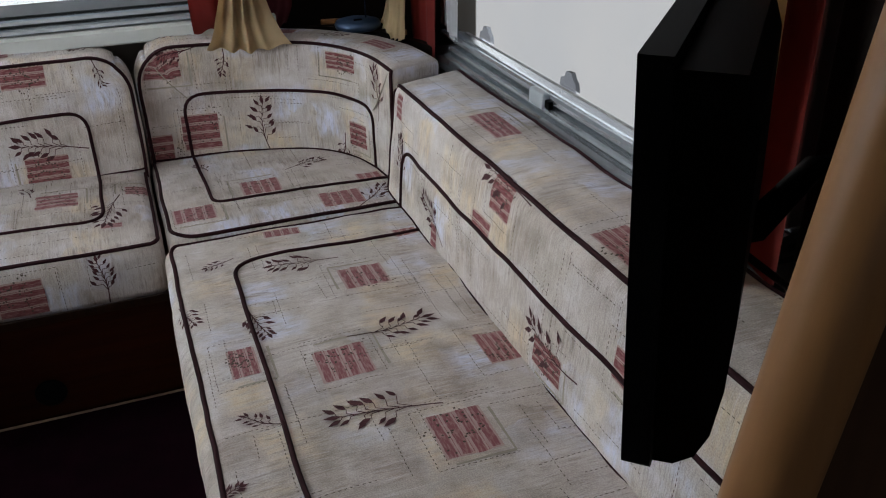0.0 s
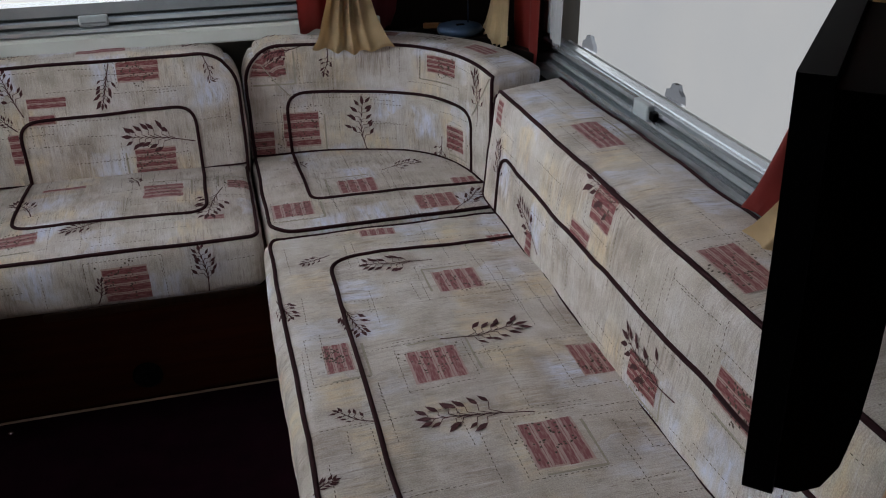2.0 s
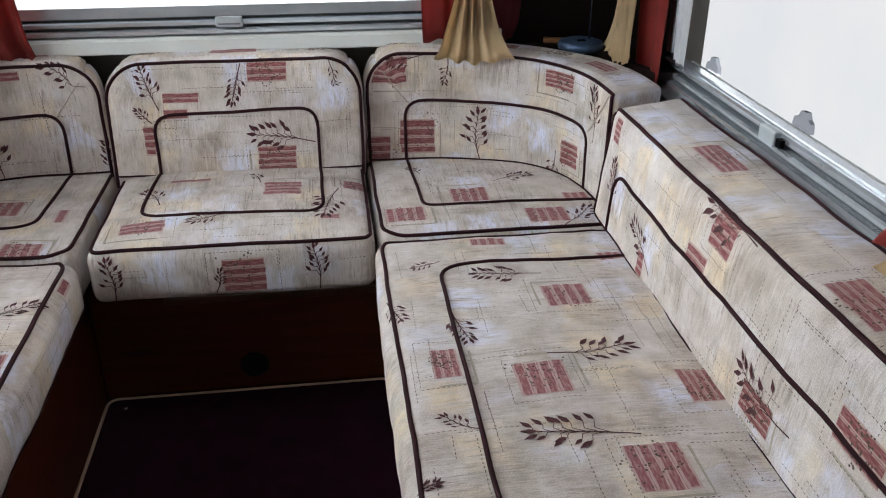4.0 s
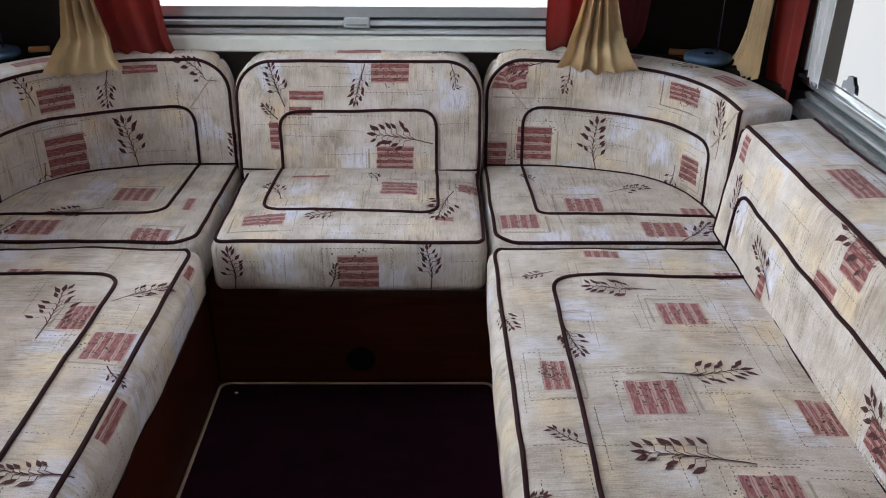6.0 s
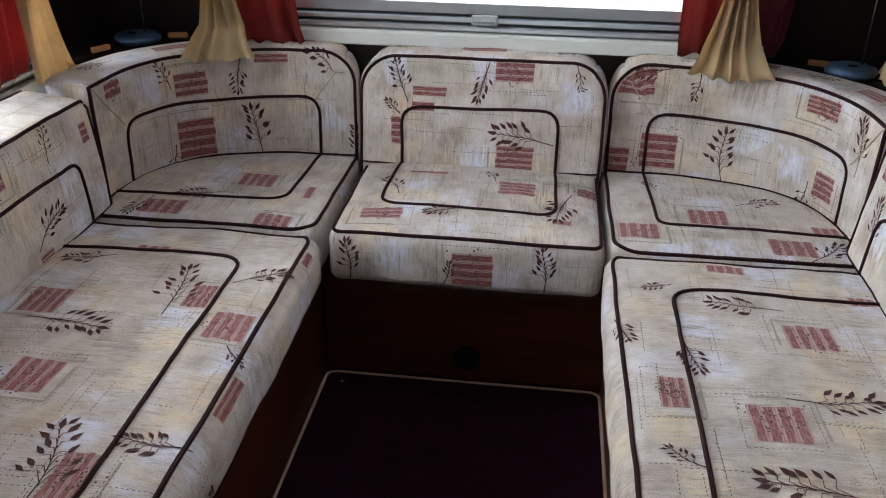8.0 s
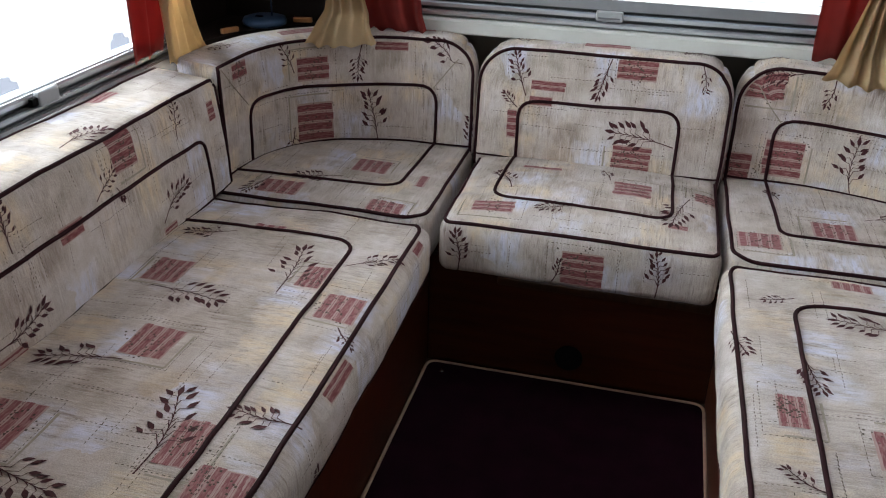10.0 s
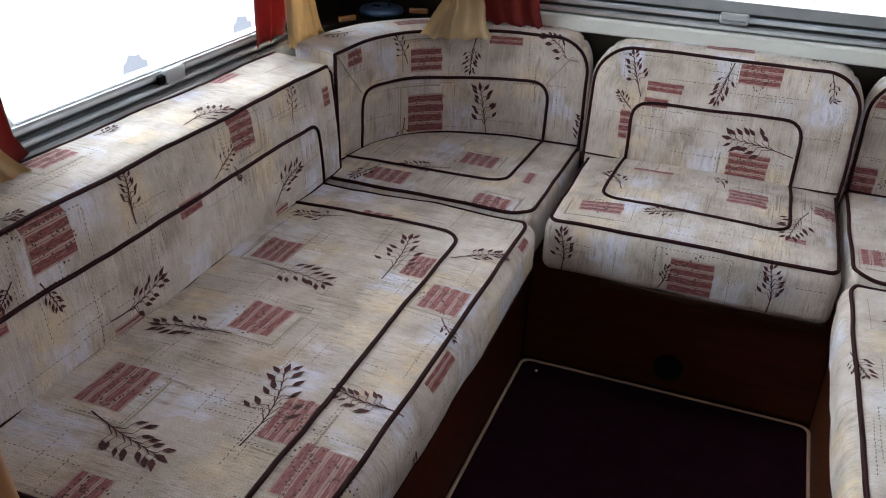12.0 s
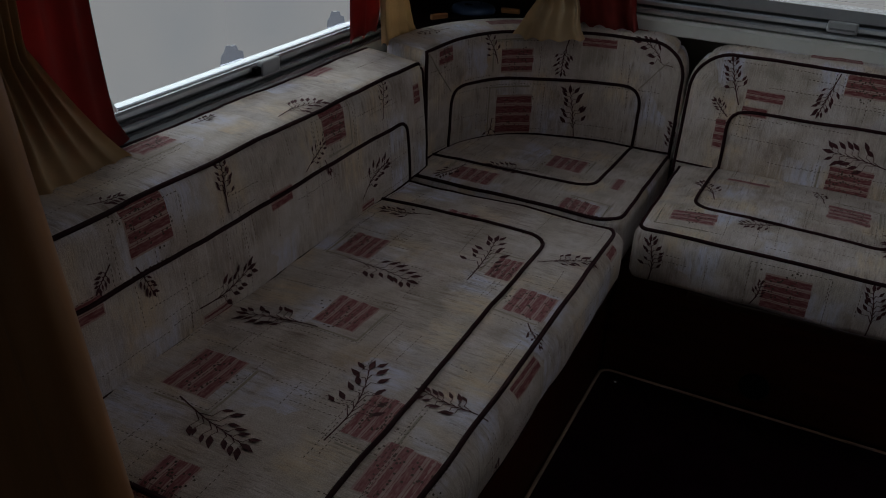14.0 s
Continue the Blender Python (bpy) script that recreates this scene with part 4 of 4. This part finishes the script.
for (key, side), blocks in STRIPES.items():
    c, ob, turn = CUSHIONS[key]
    ha, hb, hc = c.h
    hv = hb if side == "top" else hc
    for u0, v0, u1, v1 in SPRIGS.get((key, side), []):
        cl = Cloth(c, side, turn)
        lay_sprig(cl, u0, v0, u1, v1)
        part("leaf_sprig", cl.bm, M_LEAF, ob, "dark maroon woven leaf sprig", smooth=False)
    blush = Cloth(c, side, turn)
    scrolls, traces = Cloth(c, side, turn), Cloth(c, side, turn)
    for u, v, w, h, count, upright in blocks:
        cl = Cloth(c, side, turn)
        lay_stripes(cl, u, v, w, h, count, upright)
        # top faces get the paler stripe thread, front faces the darker
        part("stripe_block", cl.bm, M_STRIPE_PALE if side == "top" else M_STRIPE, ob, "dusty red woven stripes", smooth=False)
        rows = max(2, round(h / 0.010))
        cols = max(4, round(w / 0.010))
        for k in range(rows):
            hi, lo = v + h / 2 - h * k / rows, v + h / 2 - h * (k + 1) / rows
            blush.strip([(u - w / 2 + w * i / cols, hi) for i in range(cols + 1)], [(u - w / 2 + w * i / cols, lo) for i in range(cols + 1)], 0.0005)
        if min(w, h) > 0.04:
            lay_scroll(scrolls, u, v, w, h)
            # part of a dashed frame round the block
            g = rnd.uniform(0.014, 0.032)
            fu0, fu1 = max(-ha + 0.02, u - w / 2 - g), min(ha - 0.02, u + w / 2 + g)
            fv0, fv1 = max(-hv + 0.012, v - h / 2 - g), min(hv - 0.012, v + h / 2 + g)
            for edge in rnd.sample([(fu0, fv0, fu1, fv0), (fu1, fv0, fu1, fv1), (fu0, fv1, fu1, fv1), (fu0, fv0, fu0, fv1)], 3):
                lay_dashes(scrolls, *edge)
            # a faint broken frame beside the block
            g, sg, sh = rnd.uniform(0.012, 0.024), rnd.choice((-1, 1)), rnd.choice((-1, 1))
            eu, ev = u + sg * (w / 2 + g), v + sh * (h / 2 + g)
            if abs(eu) < ha - 0.03 and abs(ev) < hv - 0.02:
                traces.ribbon([(eu, v - sh * h * 0.4 + (ev - v + sh * h * 0.4) * i / 8) for i in range(9)], 0.0035, 0.005, 0.0006)
                traces.ribbon([(u - sg * w * 0.4 + (eu - u + sg * w * 0.4) * i / 8, ev) for i in range(9)], 0.005, 0.003, 0.0006)
    # dashed stitching scattered over the face
    n = round(ha * hv * 4 / 0.0075)
    for k in range(n):
        ln = rnd.uniform(0.05, 0.15)
        u, v = rnd.uniform(-ha + 0.03, ha - 0.03), rnd.uniform(-hv + 0.02, hv - 0.02)
        if rnd.random() < 0.5:
            lay_dashes(scrolls, u, v, min(ha - 0.02, u + ln), v + rnd.uniform(-0.003, 0.003)) if u + 0.03 < ha - 0.02 else None
        else:
            lay_dashes(scrolls, u, v, u + rnd.uniform(-0.003, 0.003), min(hv - 0.012, v + ln)) if v + 0.03 < hv - 0.012 else None
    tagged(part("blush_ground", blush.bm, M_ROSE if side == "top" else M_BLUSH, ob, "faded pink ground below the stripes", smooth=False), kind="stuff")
    tagged(part("stitching", scrolls.bm, M_STITCH, ob, "fine dark dashed stitching", smooth=False), kind="stuff")
    if traces.bm.faces:
        tagged(part("faded_frames", traces.bm, M_TRACE, ob, "faded beige woven frames", smooth=False), kind="stuff")
    else:
        traces.bm.free()


# ---- curtains ----
def drape(bm, path, z0, z1, pleats, depth, seed, sharp=False, thick=0.0016):
    """Pleated cloth: path(u, v) gives the hanging line, v from hem 0 to top 1."""
    nu, nv = 14 * pleats, 22
    grid = []
    for j in range(nv + 1):
        v = j / nv
        row = []
        for i in range(nu + 1):
            u = i / nu
            p, n = path(u, v)
            q = 2 * math.pi * pleats * u + seed + 0.9 * math.sin(7 * u + seed)
            # broad rolls with sharp valleys between them, some folds fading out towards the hem
            fold = 1.0 - 2.0 * abs(math.cos(q / 2)) ** 1.6 if sharp else math.sin(q)
            fade = 0.55 + 0.45 * math.sin(5.1 * u + seed * 2)
            w = fold * depth * (fade * (0.85 if sharp else 1.0) + (1 - fade) * min(1.0, v * 2.2))
            w += 0.004 * noise.noise(Vector((u * 6, v * 3, seed)))
            hem = (0.003 if sharp else 0.006) * math.sin(q + 0.8) + 0.006 * noise.noise(Vector((u * 3, seed, 1.0))) - (0.014 * math.sin(math.pi * u) if sharp else 0.0)
            row.append(bm.verts.new((p[0] + n[0] * w, p[1] + n[1] * w, z0 + (z1 - z0) * v + hem * (1 - v))))
        grid.append(row)
    fs = []
    for a, b in zip(grid, grid[1:]):
        for i in range(nu):
            fs.append(bm.faces.new((a[i], a[i + 1], b[i + 1], b[i])))
    bmesh.ops.solidify(bm, geom=fs, thickness=thick)
    return bm


def before_backrest(x):
    """How far into the room the front of the corner backrest stands at x."""
    a = max(0.0, (abs(x) - 0.320) / 0.520)
    return 1.953 + 0.372 * max(0.0, 1 - a ** 2.9) ** (1 / 2.9)


def bell_over(x0, x1, xt0, xt1, y):
    """As bell(), but its hem falls in front of the corner backrest."""
    def path(u, v):
        k = min(1.0, v / 0.42) ** (1 / 1.5)
        a, b = x0 + (xt0 - x0) * k, x1 + (xt1 - x1) * k
        x = a + (b - a) * u
        front = min(2.290, before_backrest(x) - 0.026)
        low = max(0.0, 1 - v / 0.12)
        return (x, y + (front - y) * low ** 0.5), (0, -1)
    return path


def bell(x0, x1, xt0, xt1, y, lean=0.0, power=1.5):
    """A hanging line along the end wall: hem from x0 to x1, narrowing to xt0..xt1 at the tie."""
    def path(u, v):
        k = min(1.0, v / 0.42) ** (1 / power)
        a, b = x0 + (xt0 - x0) * k, x1 + (xt1 - x1) * k
        return (a + (b - a) * u, y + lean * k), (0, -1)
    return path


def bell_side(sx, y0, y1, yt0, yt1, x, lean=0.0, power=1.5):
    def path(u, v):
        k = min(1.0, v / 0.42) ** (1 / power)
        a, b = y0 + (yt0 - y0) * k, y1 + (yt1 - y1) * k
        return (sx * (x + lean * k), a + (b - a) * u), (-sx, 0)
    return path


for sx in (1, -1):
    cur = thing("end_curtain", "red curtain with a gathered gold overdrape beside the end window", "curtain", "curtains")
    if sx > 0:
        part("red_drape", drape(bmesh.new(), bell(0.475, 0.615, 0.47, 0.62, 2.362, power=3), 0.752, 1.60, 3, 0.010, 2.0), M_RED, cur)
        part("lining", drape(bmesh.new(), bell(0.605, 0.705, 0.60, 0.74, 2.378, power=3), 0.746, 1.60, 3, 0.012, 0.7), M_MAROON, cur, "dark maroon curtain lining")
        part("gold_drape", drape(bmesh.new(), bell_over(0.492, 0.690, 0.560, 0.625, 2.315), 0.728, 1.20, 4, 0.016, 3.0, True), M_GOLD, cur, "gold overdrape gathered above its hem")
    else:
        part("red_drape", drape(bmesh.new(), bell(-0.455, -0.64, -0.49, -0.70, 2.345, power=2), 0.742, 1.60, 4, 0.010, 0.4), M_RED, cur)
        part("gold_drape", drape(bmesh.new(), bell_over(-0.570, -0.738, -0.636, -0.700, 2.315), 0.721, 1.20, 4, 0.016, 1.2, True), M_GOLD, cur, "gold overdrape gathered above its hem")

    cur = thing("side_curtain", "red curtain with gold overdrape and white net beside the side window", "curtain", "curtains")
    if sx > 0:
        part("red_drape", drape(bmesh.new(), bell_side(sx, 2.09, 2.22, 2.08, 2.26, 0.995, power=3), 0.692, 1.60, 2, 0.010, 5.0), M_RED, cur)
        part("gold_drape", drape(bmesh.new(), bell_side(sx, 2.15, 2.34, 2.19, 2.27, 0.940, 0.02), 0.732, 1.20, 5, 0.013, 7.0, True), M_GOLD, cur, "gold overdrape gathered above its hem")
        part("net", drape(bmesh.new(), bell_side(sx, 2.025, 2.085, 2.02, 2.09, 1.030, power=3), 0.752, 1.60, 3, 0.006, 3.0), M_NET, cur, "white net lining")
    else:
        part("red_drape", drape(bmesh.new(), bell_side(sx, 1.875, 1.99, 1.87, 2.02, 1.000, power=3), 0.735, 1.60, 2, 0.010, 3.0), M_RED, cur)
        part("gold_drape", drape(bmesh.new(), bell_side(sx, 1.955, 2.13, 1.98, 2.07, 0.965, 0.02), 0.718, 1.20, 5, 0.013, 5.0, True), M_GOLD, cur, "gold overdrape gathered above its hem")

    cur = thing("near_curtain", "red curtain with gold overdrape closing the side window end", "curtain", "curtains")
    part("red_drape", drape(bmesh.new(), bell_side(sx, 0.90, 1.215 if sx > 0 else 1.19, 0.90, 1.06 if sx > 0 else 1.14, 1.000, power=1.3 if sx > 0 else 3), 0.712, 1.60, 4, 0.008, 7.0 + sx), M_RED, cur)
    part("gold_drape", drape(bmesh.new(), bell_side(sx, 0.93, 1.15, 0.93, 1.00, 0.955, 0.015, 1.2), 0.708, 1.20, 5, 0.012, 8.0 + sx, True), M_GOLD, cur, "gold overdrape gathered above its hem")
    if sx < 0:
        part("net", drape(bmesh.new(), bell_side(sx, 1.14, 1.215, 1.10, 1.17, 1.045, power=3), 0.742, 1.60, 3, 0.005, 1.5), M_NET, cur, "white net lining")

# ---- small lamps on the corner shelves ----
lamp = thing("stem_lamp", "slim lamp with a round blue metallic base and thin steel stem", "lamp", "corner lamps")
bm = lathe(bmesh.new(), [(0.050, 0), (0.058, 0.004), (0.060, 0.012), (0.056, 0.020), (0.040, 0.025), (0.010, 0.027)], (0, 0, 0))
part("base", bm, M_BLUE, lamp, "round blue metallic base")
bm = bmesh.new()
tube(bm, [(0.022, 0.0, 0.024), (0.022, 0, 0.6)], 0.0022)
part("stem", bm, M_STEEL, lamp, "thin polished steel stem")
box_part("switch", M_BLACK, lamp, -0.016, 0.006, -0.026, -0.016, 0.0245, 0.029, 0.002, "small black switch")
lamp.matrix_world = pose(0.885, 2.352, 0.7225)
copy_thing(lamp, pose(-0.915, 2.365, 0.7225))

# ---- partition posts beside the gangway ----
def partition(sx, y, x_hi, z_hi, slope, mat, label):
    ob = thing("partition", label, "partition", "partitions")
    n = 24
    ring = []
    for k in range(n + 1):
        z = 1.94 * k / n
        ring.append((x_hi - min(0.075, max(-0.06, slope * (z_hi - z))), z))
    prof = ring + [(1.08, 1.94), (1.08, -0.003)]
    bm = bmesh.new()
    extrude_profile(bm, prof, lambda a, b, e: (sx * a, y + (-0.012, 0.012)[e], b))
    part("board", bm, mat, ob, smooth=False)
    bm = bmesh.new()
    tube(bm, [(sx * x, y, z) for x, z in ring], 0.020, 16)
    part("edge_moulding", bm, M_PANEL, ob, "rounded tan edge moulding")
    return ob


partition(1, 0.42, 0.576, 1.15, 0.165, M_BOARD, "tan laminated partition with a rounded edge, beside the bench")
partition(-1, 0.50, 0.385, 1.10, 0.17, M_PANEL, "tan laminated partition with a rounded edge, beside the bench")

# ---- television on its arm ----
tv = thing("television", "black flat television on a swivel arm, turned edge-on", "television")
d, t = Vector((0.678, 0.735, 0)), Vector((0.735, -0.678, 0))
o = Vector((0.577, 0.583, 0))


def tv_at(p, q, z):
    v = o + d * p + t * q
    return (v.x - 0.055 * (z - 0.84), v.y, z)


bm = bmesh.new()
prof = rounded([(0.0, 1.126), (0.0, 0.831), (0.30, 0.831), (0.30, 1.126), (0.0, 1.126)], 0.010)[:-1]
extrude_profile(bm, prof, lambda a, b, e: tv_at(a, (0, 0.02)[e], b))
part("screen_body", bm, M_BLACK, tv, smooth=False)
bm = bmesh.new()
prof = [(0.0195, 1.116), (0.0195, 0.832), (0.034, 0.833), (0.048, 0.844), (0.057, 0.865), (0.063, 0.904), (0.066, 0.956), (0.067, 1.087), (0.058, 1.116)]
extrude_profile(bm, prof, lambda a, b, e: tv_at((0.012, 0.26)[e], a, b))
part("back_housing", bm, M_BLACK, tv, smooth=False)
bm = bmesh.new()
tube(bm, [tv_at(0.15, 0.066, 0.96), (0.86, 0.74, 0.95), (1.07, 0.70, 0.95)], 0.012)
part("swivel_arm", bm, M_BLACK, tv, "black swivel arm")
bm = bmesh.new()
tube(bm, [tv_at(0.16, 0.064, 0.93), tv_at(0.17, 0.10, 0.90), tv_at(0.19, 0.15, 0.87), (0.90, 0.70, 0.85), (0.97, 0.68, 0.90), (1.03, 0.68, 0.96)], 0.0032)
part("cable", bm, M_RUBBER, tv, "thin black cable")
